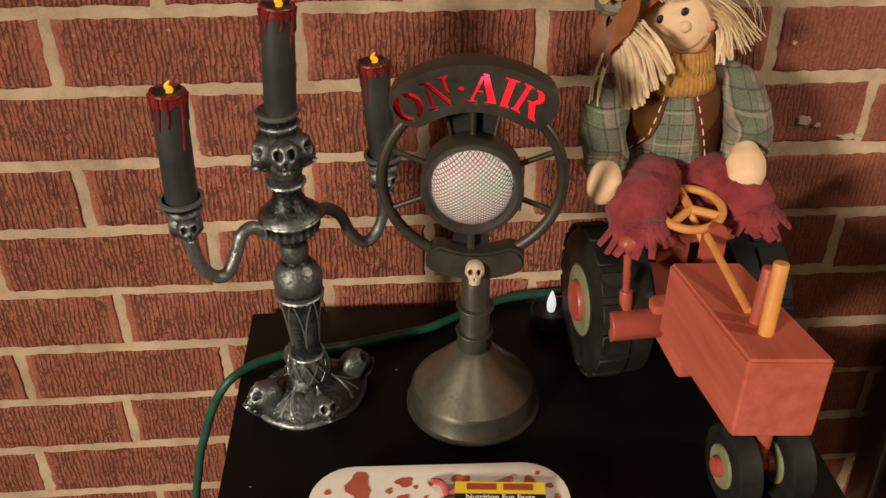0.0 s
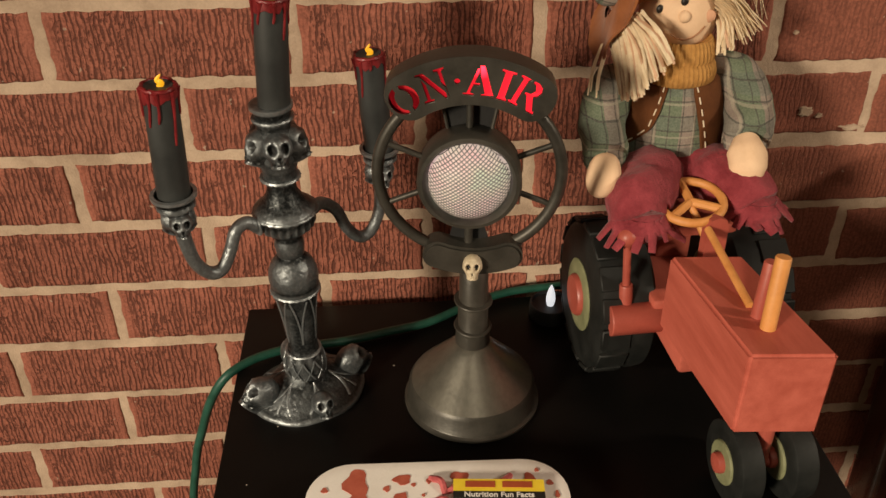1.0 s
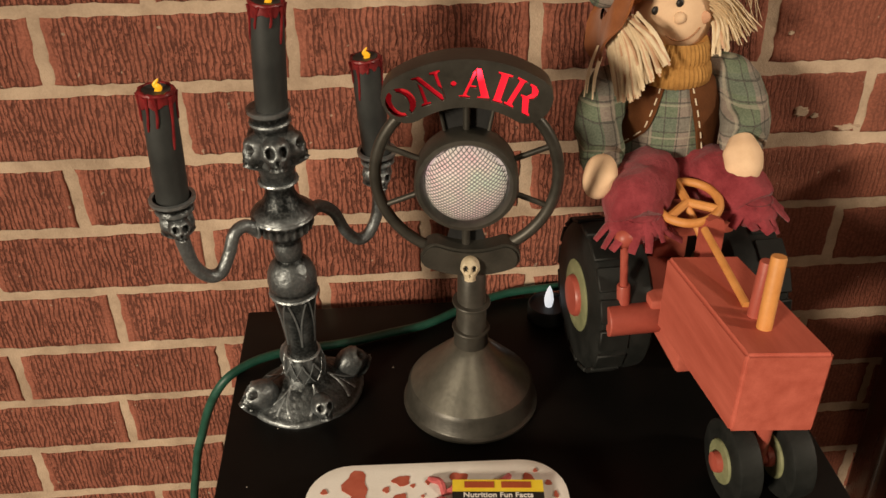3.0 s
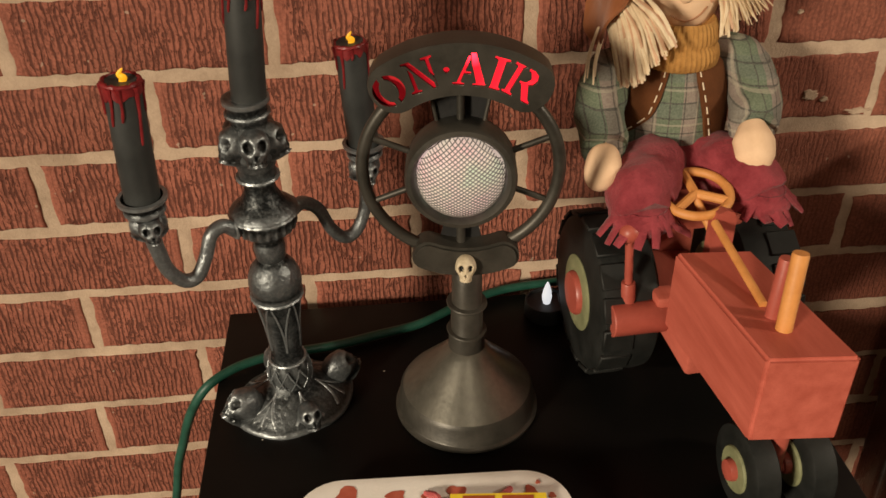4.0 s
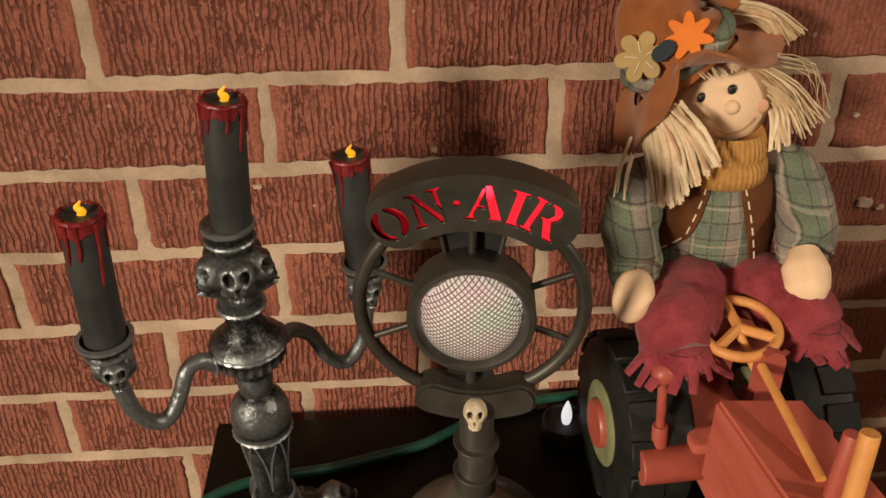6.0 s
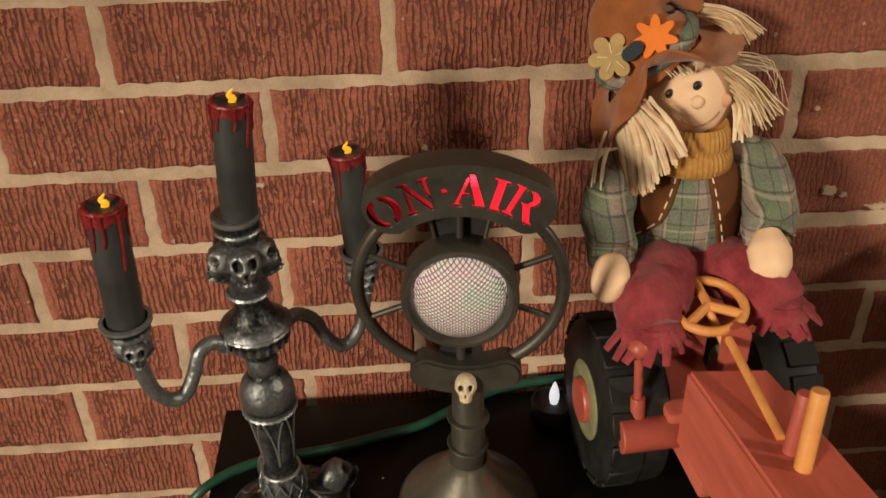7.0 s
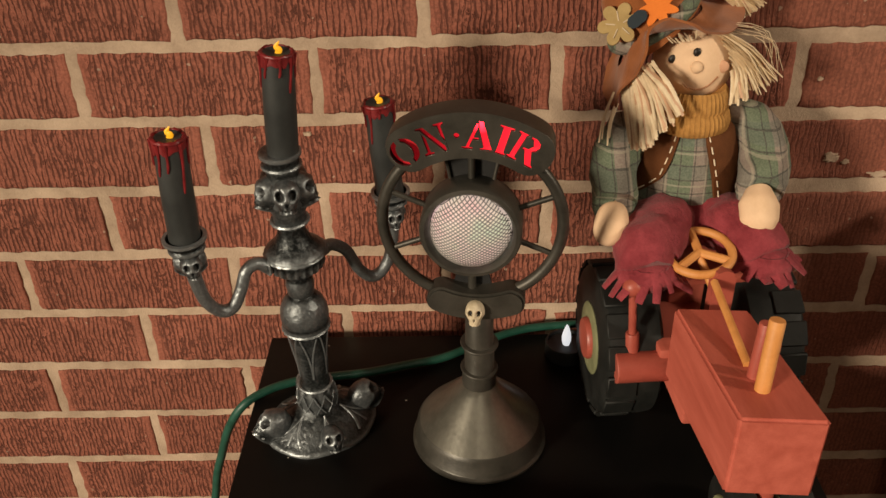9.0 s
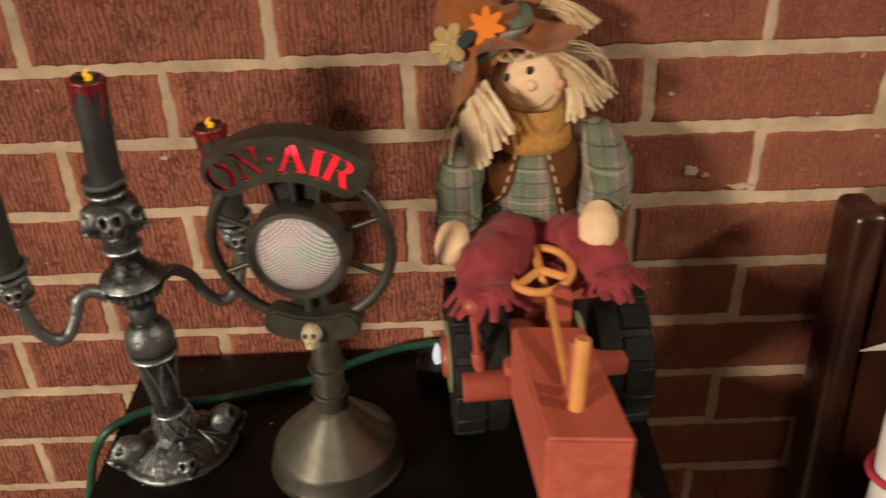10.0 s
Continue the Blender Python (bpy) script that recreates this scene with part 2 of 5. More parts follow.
M_TAN = surface("tan_felt_leaf", (0.38, 0.26, 0.10), (0.48, 0.34, 0.15), scale=60, rough=0.9, grain=600)
M_ORANGE_FELT = surface("orange_felt_leaf", (0.75, 0.18, 0.02), (0.85, 0.24, 0.035), scale=60, rough=0.9, grain=600)
M_NAVY = surface("navy_felt", (0.016, 0.026, 0.036), (0.028, 0.04, 0.05), scale=60, rough=0.9)
M_STITCH = surface("cream_stitch", (0.68, 0.56, 0.4), (0.78, 0.66, 0.5), rough=0.8)


def plaid(name):
    m, nt, p = nodes_of(name)
    v = coords(nt)
    sep = nt.nodes.new("ShaderNodeSeparateXYZ")
    link(nt, v, sep.inputs[0])

    def stripes(sock, period, width, off):
        a = nt.nodes.new("ShaderNodeMath")
        a.operation = "MULTIPLY_ADD"
        a.inputs[1].default_value, a.inputs[2].default_value = 1 / period, off
        link(nt, sock, a.inputs[0])
        f = nt.nodes.new("ShaderNodeMath")
        f.operation = "FRACT"
        link(nt, a.outputs[0], f.inputs[0])
        g = nt.nodes.new("ShaderNodeMath")
        g.operation = "LESS_THAN"
        g.inputs[1].default_value = width
        link(nt, f.outputs[0], g.inputs[0])
        return g.outputs[0]

    def half(sock, k):
        h = nt.nodes.new("ShaderNodeMath")
        h.operation = "MULTIPLY"
        h.inputs[1].default_value = k
        link(nt, sock, h.inputs[0])
        return h.outputs[0]

    weave = noise_tex(nt, v, 700, 2)
    x, z = sep.outputs["X"], sep.outputs["Z"]
    c = mix(nt, half(stripes(x, 0.030, 0.42, 0.1), 0.85), (0.130, 0.165, 0.112), (0.29, 0.215, 0.195))
    c = mix(nt, half(stripes(z, 0.026, 0.45, 0.3), 0.45), c, (0.105, 0.130, 0.120))
    c = mix(nt, half(stripes(x, 0.0105, 0.10, 0.2), 0.75), c, (0.045, 0.035, 0.04))
    c = mix(nt, half(stripes(z, 0.0115, 0.10, 0.0), 0.75), c, (0.045, 0.035, 0.04))
    c = mix(nt, half(stripes(x, 0.030, 0.05, 0.75), 0.5), c, (0.42, 0.38, 0.30))
    c = mix(nt, half(stripes(z, 0.026, 0.06, 0.55), 0.5), c, (0.42, 0.38, 0.30))
    c = mix(nt, 0.20, c, ramp(nt, weave, [(0.35, (0.06, 0.07, 0.05)), (0.65, (0.36, 0.38, 0.28))]))
    link(nt, c, p.inputs["Base Color"])
    p.inputs["Roughness"].default_value = 0.92
    p.inputs["Specular IOR Level"].default_value = 0.15
    bump(nt, p, weave, 0.4, 0.0006)
    return m


M_PLAID = plaid("green_plaid_flannel")


def glow(name, colour, strength):
    """Lit plastic."""
    m, nt, p = nodes_of(name)
    p.inputs["Base Color"].default_value = (*[0.5 * c for c in colour], 1)
    p.inputs["Roughness"].default_value = 0.5
    p.inputs["Emission Color"].default_value = (*colour, 1)
    p.inputs["Emission Strength"].default_value = strength
    return m


M_SIGN_RED = glow("lit_red_plastic", (1.0, 0.016, 0.030), 1.0)
nt = M_SIGN_RED.node_tree
at_x = nt.nodes.new("ShaderNodeSeparateXYZ")
link(nt, coords(nt), at_x.inputs[0])
run = nt.nodes.new("ShaderNodeMapRange")
run.inputs["From Min"].default_value, run.inputs["From Max"].default_value = -0.032, 0.014
run.inputs["To Min"].default_value, run.inputs["To Max"].default_value = 0.12, 1.35
link(nt, at_x.outputs["X"], run.inputs["Value"])
far_off = nt.nodes.new("ShaderNodeVectorMath")
far_off.operation = "DISTANCE"
far_off.inputs[1].default_value = (0.0068, 0.0, 0.0815)
link(nt, coords(nt), far_off.inputs[0])
hot = nt.nodes.new("ShaderNodeMapRange")
hot.inputs["From Min"].default_value, hot.inputs["From Max"].default_value = 0.0015, 0.0085
hot.inputs["To Min"].default_value, hot.inputs["To Max"].default_value = 7.0, 0.0
link(nt, far_off.outputs["Value"], hot.inputs["Value"])
both = nt.nodes.new("ShaderNodeMath")
link(nt, run.outputs["Result"], both.inputs[0])
link(nt, hot.outputs["Result"], both.inputs[1])
link(nt, both.outputs[0], nt.nodes["Principled BSDF"].inputs["Emission Strength"])
M_BULB = glow("milky_lit_globe", (0.55, 0.50, 0.43), 0.85)
nt = M_BULB.node_tree
hue = ramp(nt, noise_tex(nt, coords(nt), 38, 2), [(0.34, (0.72, 0.40, 0.40)), (0.46, (0.68, 0.50, 0.44)), (0.56, (0.64, 0.54, 0.42)), (0.68, (0.46, 0.58, 0.41))])
link(nt, hue, nt.nodes["Principled BSDF"].inputs["Emission Color"])

# ---------- mesh helpers ----------


def finish(name, bm, smooth=True, angle=40):
    bmesh.ops.recalc_face_normals(bm, faces=bm.faces)
    me = bpy.data.meshes.new(name)
    if smooth:
        for f in bm.faces:
            f.smooth = True
        for e in bm.edges:
            if len(e.link_faces) == 2 and e.calc_face_angle(0) > radians(angle):
                e.smooth = False
    bm.to_mesh(me)
    bm.free()
    return me


def part(name, bm, material, parent=None, label="", at=None, smooth=True, angle=40):
    ob = new(name, finish(name, bm, smooth, angle))
    ob.data.materials.append(material)
    if parent is not None:
        ob.parent = parent
    if at is not None:
        ob.matrix_local = at
    if label:
        ob["label"] = label
    return ob


def thing(name, at, label, category, group="", kind=""):
    ob = new(name)
    ob.empty_display_size = 0.02
    ob.matrix_world = at
    return tagged(ob, label, category, group, kind)


def place(bm, m, verts=None):
    bmesh.ops.transform(bm, matrix=m, verts=verts if verts is not None else bm.verts)
    return bm


def box(size, at=(0, 0, 0), bevel=0.0, seg=2, bm=None):
    bm = bm or bmesh.new()
    r = bmesh.ops.create_cube(bm, size=1)
    vs = r["verts"]
    bmesh.ops.scale(bm, vec=size, verts=vs)
    if bevel:
        es = list({e for v in vs for e in v.link_edges})
        out = bmesh.ops.bevel(bm, geom=es, offset=bevel, segments=seg, affect="EDGES", profile=0.5)
        vs = list({v for f in out["faces"] for v in f.verts} | {v for v in vs if v.is_valid})
    bmesh.ops.translate(bm, vec=at, verts=vs)
    return bm


def lathe(profile, seg=32, bm=None, wave=None):
    """profile: (radius, height) from the foot up; ends are closed."""
    bm = bm or bmesh.new()
    rings = []
    for r, z in profile:
        ring = []
        for i in range(seg):
            a = 2 * math.pi * i / seg
            k = r * (wave(a, z) if wave else 1)
            ring.append(bm.verts.new((k * math.cos(a), k * math.sin(a), z)))
        rings.append(ring)
    for a, b in zip(rings, rings[1:]):
        for i in range(seg):
            j = (i + 1) % seg
            bm.faces.new((a[i], a[j], b[j], b[i]))
    if profile[0][0] > 1e-5:
        bm.faces.new(rings[0][::-1])
    if profile[-1][0] > 1e-5:
        bm.faces.new(rings[-1])
    return bm


def smooth_path(points, n):
    """Catmull-Rom through the points."""
    ps = [Vector(p) for p in points]
    ps = [2 * ps[0] - ps[1]] + ps + [2 * ps[-1] - ps[-2]]
    out = []
    for i in range(1, len(ps) - 2):
        a, b, c, d = ps[i - 1:i + 3]
        for k in range(n):
            t = k / n
            out.append(0.5 * (2 * b + (c - a) * t + (2 * a - 5 * b + 4 * c - d) * t * t + (3 * b - a - 3 * c + d) * t ** 3))
    out.append(ps[-2])
    return out


def tube(points, radius, seg=12, bm=None, flat=1.0, closed=False):
    """A swept tube; radius is a number or one per point."""
    bm = bm or bmesh.new()
    ps = [Vector(p) for p in points]
    n = len(ps)
    rad = [radius] * n if isinstance(radius, (int, float)) else [float(np.interp(i / (n - 1), np.linspace(0, 1, len(radius)), radius)) for i in range(n)]
    t0 = (ps[1] - ps[0]).normalized()
    up = Vector((0, 0, 1)) if abs(t0.z) < 0.9 else Vector((0, 1, 0))
    u = t0.cross(up).normalized()
    rings = []
    for i, p in enumerate(ps):
        t = (ps[(i + 1) % n] - ps[i - 1]) if closed else (ps[min(i + 1, n - 1)] - ps[max(i - 1, 0)])
        t.normalize()
        u = (u - t * u.dot(t)).normalized()
        w = t.cross(u)
        rings.append([bm.verts.new(p + rad[i] * (math.cos(2 * math.pi * k / seg) * u + flat * math.sin(2 * math.pi * k / seg) * w)) for k in range(seg)])
    pairs = list(zip(rings, rings[1:])) + ([(rings[-1], rings[0])] if closed else [])
    for a, b in pairs:
        for k in range(seg):
            j = (k + 1) % seg
            bm.faces.new((a[k], a[j], b[j], b[k]))
    if not closed:
        bm.faces.new(rings[0][::-1])
        bm.faces.new(rings[-1])
    return bm


def ball(radii, at=(0, 0, 0), u=20, v=14, bm=None, turn=None):
    bm = bm or bmesh.new()
    r = bmesh.ops.create_uvsphere(bm, u_segments=u, v_segments=v, radius=1)
    m = Matrix.Translation(at) @ (turn if turn is not None else Matrix()) @ Matrix.Diagonal((*radii, 1))
    bmesh.ops.transform(bm, matrix=m, verts=r["verts"])
    return bm


def fill(outlines, depth, name="shape"):
    """A plate in the x-z plane, filled by the even-odd rule, from y = -depth/2 to depth/2."""
    cu = bpy.data.curves.new(name, "CURVE")
    cu.dimensions, cu.fill_mode, cu.extrude = "2D", "BOTH", depth / 2
    for pts in outlines:
        sp = cu.splines.new("POLY")
        sp.points.add(len(pts) - 1)
        for q, (x, z) in zip(sp.points, pts):
            q.co = (x, z, 0, 1)
        sp.use_cyclic_u = True
    ob = bpy.data.objects.new(name, cu)
    me = ob.to_mesh()
    bm = bmesh.new()
    bm.from_mesh(me)
    ob.to_mesh_clear()
    bpy.data.objects.remove(ob)
    bpy.data.curves.remove(cu)
    bmesh.ops.remove_doubles(bm, verts=bm.verts, dist=1e-6)
    place(bm, Matrix.Rotation(radians(90), 4, "X"))
    return bm


def skull(size, sub=4, dark=False):
    """A carved skull, face towards -y, about size high."""
    bm = bmesh.new()
    bmesh.ops.create_icosphere(bm, subdivisions=sub, radius=1)
    pits = [((-0.41, -0.89, 0.06), 0.25, 0.48), ((0.41, -0.89, 0.06), 0.25, 0.48), ((0, -0.92, -0.42), 0.12, 0.24)]
    for f in bm.faces:
        m = f.calc_center_median()
        f.material_index = 1 if dark and any((m - Vector(p)).length < 0.88 * r for p, r, h in pits) else 0
    for v in bm.verts:
        c = v.co.copy()
        d = 0.0
        for p, r, h in pits:
            q = (c - Vector(p)).length
            if q < r * 1.35:
                d += h * min(1.0, 1.7 * (1 - q / (r * 1.35)))
        brow = 0.09 * math.exp(-((c.z - 0.34) / 0.12) ** 2) if c.y < -0.5 else 0
        low = min(1.0, max(0.0, (-0.15 - c.z) / 0.5))
        wide = math.sqrt(max(0.02, 1 - min(0.97, c.z * c.z)))
        x = c.x * (0.82 * (1 - low) + low * 0.47 / max(0.34, wide))
        x = max(-0.86, min(0.86, x))
        z = c.z if c.z > 0 else max(-0.86, c.z) * 1.16
        y = c.y * (1 - low) + low * c.y * min(1.5, 0.86 / max(0.5, wide))
        if c.z < -0.5 and c.y < -0.3:
            y -= 0.05 * math.sin(c.x * 26)
            if abs(c.z + 0.72) < 0.06:
                y += 0.12
        v.co = Vector((x, y + d - brow, z)) * size / 2
    return bm

# ---------- room ----------
WALL_T = 0.11


def slab(name, size, at, material, label, kind="structure", category="wall"):
    ob = part(name, box(size), material, None, label, pose(*at), smooth=False)
    return tagged(ob, label, category, "", kind)


wall_north = slab("wall_north", (6.2, WALL_T, 2.5), (0.0, 0.0022 + WALL_T / 2, 1.25), M_MORTAR, "red brick wall with beige mortar joints")
slab("wall_south", (6.2, 0.1, 2.5), (0.0, -3.85, 1.25), M_PLASTER, "plain painted wall behind the camera")
slab("wall_east", (0.1, 3.95, 2.5), (3.05, -1.86, 1.25), M_PLASTER, "plain painted side wall")
slab("wall_west", (0.1, 3.95, 2.5), (-3.05, -1.86, 1.25), M_PLASTER, "plain painted side wall")
slab("floor", (6.3, 4.1, 0.1), (0.0, -1.87, -0.05), M_FLOOR, "brown wooden floor", category="floor")
slab("ceiling", (6.3, 4.1, 0.1), (0.0, -1.87, 2.55), M_PLASTER, "plain pale ceiling", category="ceiling")

# ---------- table ----------
TOP = 0.762
table = thing("side_table", pose(0.17, -0.215, 0), "black painted side table standing against the brick wall", "table")
part("tabletop", box((0.466, 0.39, 0.022), (0, 0, TOP - 0.011), 0.002), M_TABLE, table, "black satin tabletop with specks of dust")
part("apron", box((0.42, 0.34, 0.07), (0, 0, TOP - 0.022 - 0.035), 0.002), M_TABLE, table)
leg = part("leg", box((0.035, 0.035, TOP - 0.092), (0, 0, (TOP - 0.092) / 2), 0.003), M_TABLE, table, at=pose(-0.19, -0.15, 0))
for x, y in ((0.19, -0.15), (-0.19, 0.15), (0.19, 0.15)):
    copy_thing(leg, pose(x, y, 0))

# ---------- candelabra ----------
candelabra = thing("candelabra", pose(0.001, -0.141, TOP, 2.6, -0.5, 0), "blackened pewter three-arm skull candelabra on the black table", "candelabra")
ARM = radians(33.5)
column = [(0.016, 0.020), (0.0165, 0.026), (0.0180, 0.033), (0.0165, 0.041), (0.0150, 0.046), (0.0130, 0.050), (0.0125, 0.056), (0.0135, 0.075), (0.0158, 0.098), (0.0172, 0.108),
          (0.0182, 0.1095), (0.0192, 0.112), (0.0195, 0.1135), (0.0188, 0.1155), (0.0198, 0.118), (0.0202, 0.122), (0.0196, 0.128), (0.0172, 0.1345), (0.0135, 0.139), (0.0105, 0.1415),
          (0.0098, 0.1425), (0.0108, 0.1435), (0.0112, 0.1475), (0.0118, 0.152), (0.0110, 0.1565), (0.0095, 0.1595), (0.0100, 0.161), (0.0135, 0.163), (0.0165, 0.166), (0.0215, 0.170),
          (0.0225, 0.174), (0.0222, 0.178), (0.0242, 0.180), (0.0246, 0.1825), (0.0236, 0.1845), (0.0195, 0.1875), (0.0150, 0.192), (0.0118, 0.198), (0.0106, 0.204), (0.0112, 0.206), (0.0118, 0.208),
          (0.0128, 0.211), (0.0128, 0.216), (0.0140, 0.219), (0.0140, 0.223), (0.0150, 0.226), (0.0150, 0.244), (0.0125, 0.249), (0.0130, 0.252), (0.0136, 0.254), (0.0132, 0.258), (0.0138, 0.261), (0.0158, 0.263), (0.0158, 0.2655), (0.0135, 0.2655)]


def ornate(a, z):
    if 0.055 < z < 0.105:
        return 1 + 0.055 * math.cos(6 * a) * math.sin((z - 0.055) / 0.05 * math.pi)
    if 0.02 < z < 0.047:
        return 1 + 0.05 * math.cos(10 * a + 260 * z)
    if 0.164 < z < 0.179:
        return 1 + 0.04 * math.cos(22 * a)
    return 1.0


column = [(r * (0.94 if z > 0.02 else 1), z) for r, z in column]
part("column", lathe(column, 66, wave=ornate), M_PEWTER, candelabra, angle=60)
foot = bmesh.new()
FOOT = radians(24)
DOME = [(0.0425, 0.0), (0.0440, 0.0012), (0.0440, 0.0036), (0.0422, 0.0052), (0.0405, 0.0062), (0.0370, 0.0098), (0.0320, 0.0140), (0.0265, 0.0180), (0.0215, 0.0212), (0.0180, 0.0240), (0.0162, 0.0275), (0.0150, 0.0300)]


def oval(a, z=0.0):
    return 1 + 0.085 * math.cos(2 * (a - FOOT)) + 0.015 * math.cos(6 * (a - FOOT))


lathe(DOME, 96, foot, lambda a, z: oval(a) if z < 0.02 else 1 + (oval(a) - 1) * (0.03 - z) / 0.01)
part("foot", foot, M_PEWTER, candelabra, angle=60)


def on_foot(r, a, lift=0.0003):
    z = float(np.interp(-r, [-q[0] for q in DOME[4:]], [q[1] for q in DOME[4:]]))
    k = oval(a) if z < 0.02 else 1 + (oval(a) - 1) * (0.03 - z) / 0.01
    return (k * r * math.cos(a), k * r * math.sin(a), z + lift)


# pointed leaves in relief from the collar to the rim
for k in range(6):
    a = FOOT + math.pi * (k + 0.5) / 3
    for s in (-1, 1):
        pts = [on_foot(0.0385 - 0.0205 * f, a + s * (0.30 * (1 - f) ** 1.6 + 0.02)) for f in [i / 9 for i in range(10)]]
        part("foot_leaf", tube(pts, [0.0016, 0.0013, 0.0007], 8, flat=0.45), M_PEWTER, candelabra)
    part("foot_leaf", tube([on_foot(0.039 - 0.012 * i / 6, a) for i in range(7)], [0.0015, 0.0005], 8, flat=0.45), M_PEWTER, candelabra)
# skulls lying on the foot, and a ring of them under the middle cup
for deg, r, size, tilt, lift in ((206, 0.0400, 0.0300, -48, 0.0170), (23, 0.0400, 0.0290, -48, 0.0175), (-66, 0.0345, 0.0225, -30, 0.0150), (114, 0.034, 0.026, -30, 0.0160)):
    a = radians(deg)
    turn = Matrix.Rotation(a + math.pi / 2, 4, "Z") @ Matrix.Rotation(radians(tilt), 4, "X")
    part("skull", skull(size, 4, True), M_PEWTER, candelabra, at=Matrix.Translation((r * math.cos(a), r * math.sin(a), lift)) @ turn, angle=75)
for k in range(5):
    a = radians(-78 + 72 * k)
    turn = Matrix.Rotation(a + math.pi / 2, 4, "Z") @ Matrix.Rotation(radians(-20), 4, "X")
    part("skull", skull(0.0265, 4, True), M_PEWTER, candelabra, at=Matrix.Translation((0.0095 * math.cos(a), 0.0095 * math.sin(a), 0.2360)) @ turn, angle=75)
# beaded and twisted rings
for r, z, t in ((0.0140, 0.0485, 0.0013), (0.0188, 0.1105, 0.0014), (0.0234, 0.1815, 0.0013), (0.0138, 0.2095, 0.0014), (0.0140, 0.2555, 0.0012)):
    ring = [(0.955 * r * math.cos(2 * math.pi * i / 48), 0.955 * r * math.sin(2 * math.pi * i / 48), z) for i in range(48)]
    part("twisted_ring", tube(ring, [t * (1.25 if i % 2 else 0.8) for i in range(48)], 6, closed=True), M_PEWTER, candelabra)
# pointed leaf ribs up the shaft, lattice on the collar
for k in range(6):
    a = math.pi / 3 * k - 0.35
    for s in (-1, 1):
        pts = []
        for i in range(9):
            f = i / 8
            aa = a + s * 0.42 * (f ** 2)
            rr = float(np.interp(0.062 + 0.044 * f, [p[1] for p in column], [p[0] for p in column])) * 1.01
            pts.append((rr * math.cos(aa), rr * math.sin(aa), 0.062 + 0.044 * f))
        part("leaf_rib", tube(pts, 0.0008, 5), M_PEWTER, candelabra)
for k in range(10):
    for s in (-1, 1):
        pts = []
        for i in range(5):
            f = i / 4
            aa = 2 * math.pi * k / 10 + s * (f - 0.5) * 0.66
            rr = 0.0151 + 0.0019 * math.sin(f * math.pi)
            pts.append((rr * math.cos(aa), rr * math.sin(aa), 0.023 + 0.021 * f))
        part("lattice_strand", tube(pts, 0.0010, 6, flat=0.6), M_PEWTER, candelabra)


def arm(side, dz, out):
    c, s = math.cos(ARM) * side, math.sin(ARM) * side
    line = [(0.021, 0.174), (0.030, 0.181), (0.040, 0.177), (0.047, 0.162), (0.056, 0.149), (0.066, 0.150), (0.0745, 0.163), (0.0780, 0.182), (0.0790, 0.196)]
    line = [(r + 0.001 * out * min(1, max(0, (r - 0.03) / 0.03)), z) for r, z in line]
    pts = [(c * r, s * r, z + dz * min(1, (r - 0.02) / 0.03)) for r, z in line]
    part("arm", tube(smooth_path(pts, 6), [0.0052, 0.0048, 0.0046, 0.0046, 0.0050, 0.0046, 0.0050, 0.0056], 12), M_PEWTER, candelabra)
    part("arm_ring", tube([(c * 0.023 + 0.0062 * math.cos(i * math.pi / 6) * -s / abs(1), s * 0.023 + 0.0062 * math.cos(i * math.pi / 6) * c, 0.1765 + 0.0062 * math.sin(i * math.pi / 6)) for i in range(12)], 0.0012, 6, closed=True), M_PEWTER, candelabra)
    reach = 0.079 + 0.001 * out
    x, y, z = c * reach, s * reach, 0.196 + dz
    for k in range(3):
        a = radians(-70 + 120 * k)
        part("skull", skull(0.0185, 4, True), M_PEWTER, candelabra, at=Matrix.Translation((x + 0.0035 * math.cos(a), y + 0.0035 * math.sin(a), z + 0.003)) @ Matrix.Rotation(a + math.pi / 2, 4, "Z") @ Matrix.Rotation(radians(-12), 4, "X"), angle=75)
    cup = lathe([(0.006, 0.0), (0.0075, 0.010), (0.0110, 0.0135), (0.0128, 0.0150), (0.0128, 0.0170), (0.0120, 0.0185), (0.0125, 0.0205), (0.0150, 0.0225), (0.0152, 0.0248), (0.0126, 0.0250), (0.0124, 0.0205)], 40)
    part("cup", cup, M_PEWTER, candelabra, at=pose(x, y, z))
    return x, y, z + 0.021


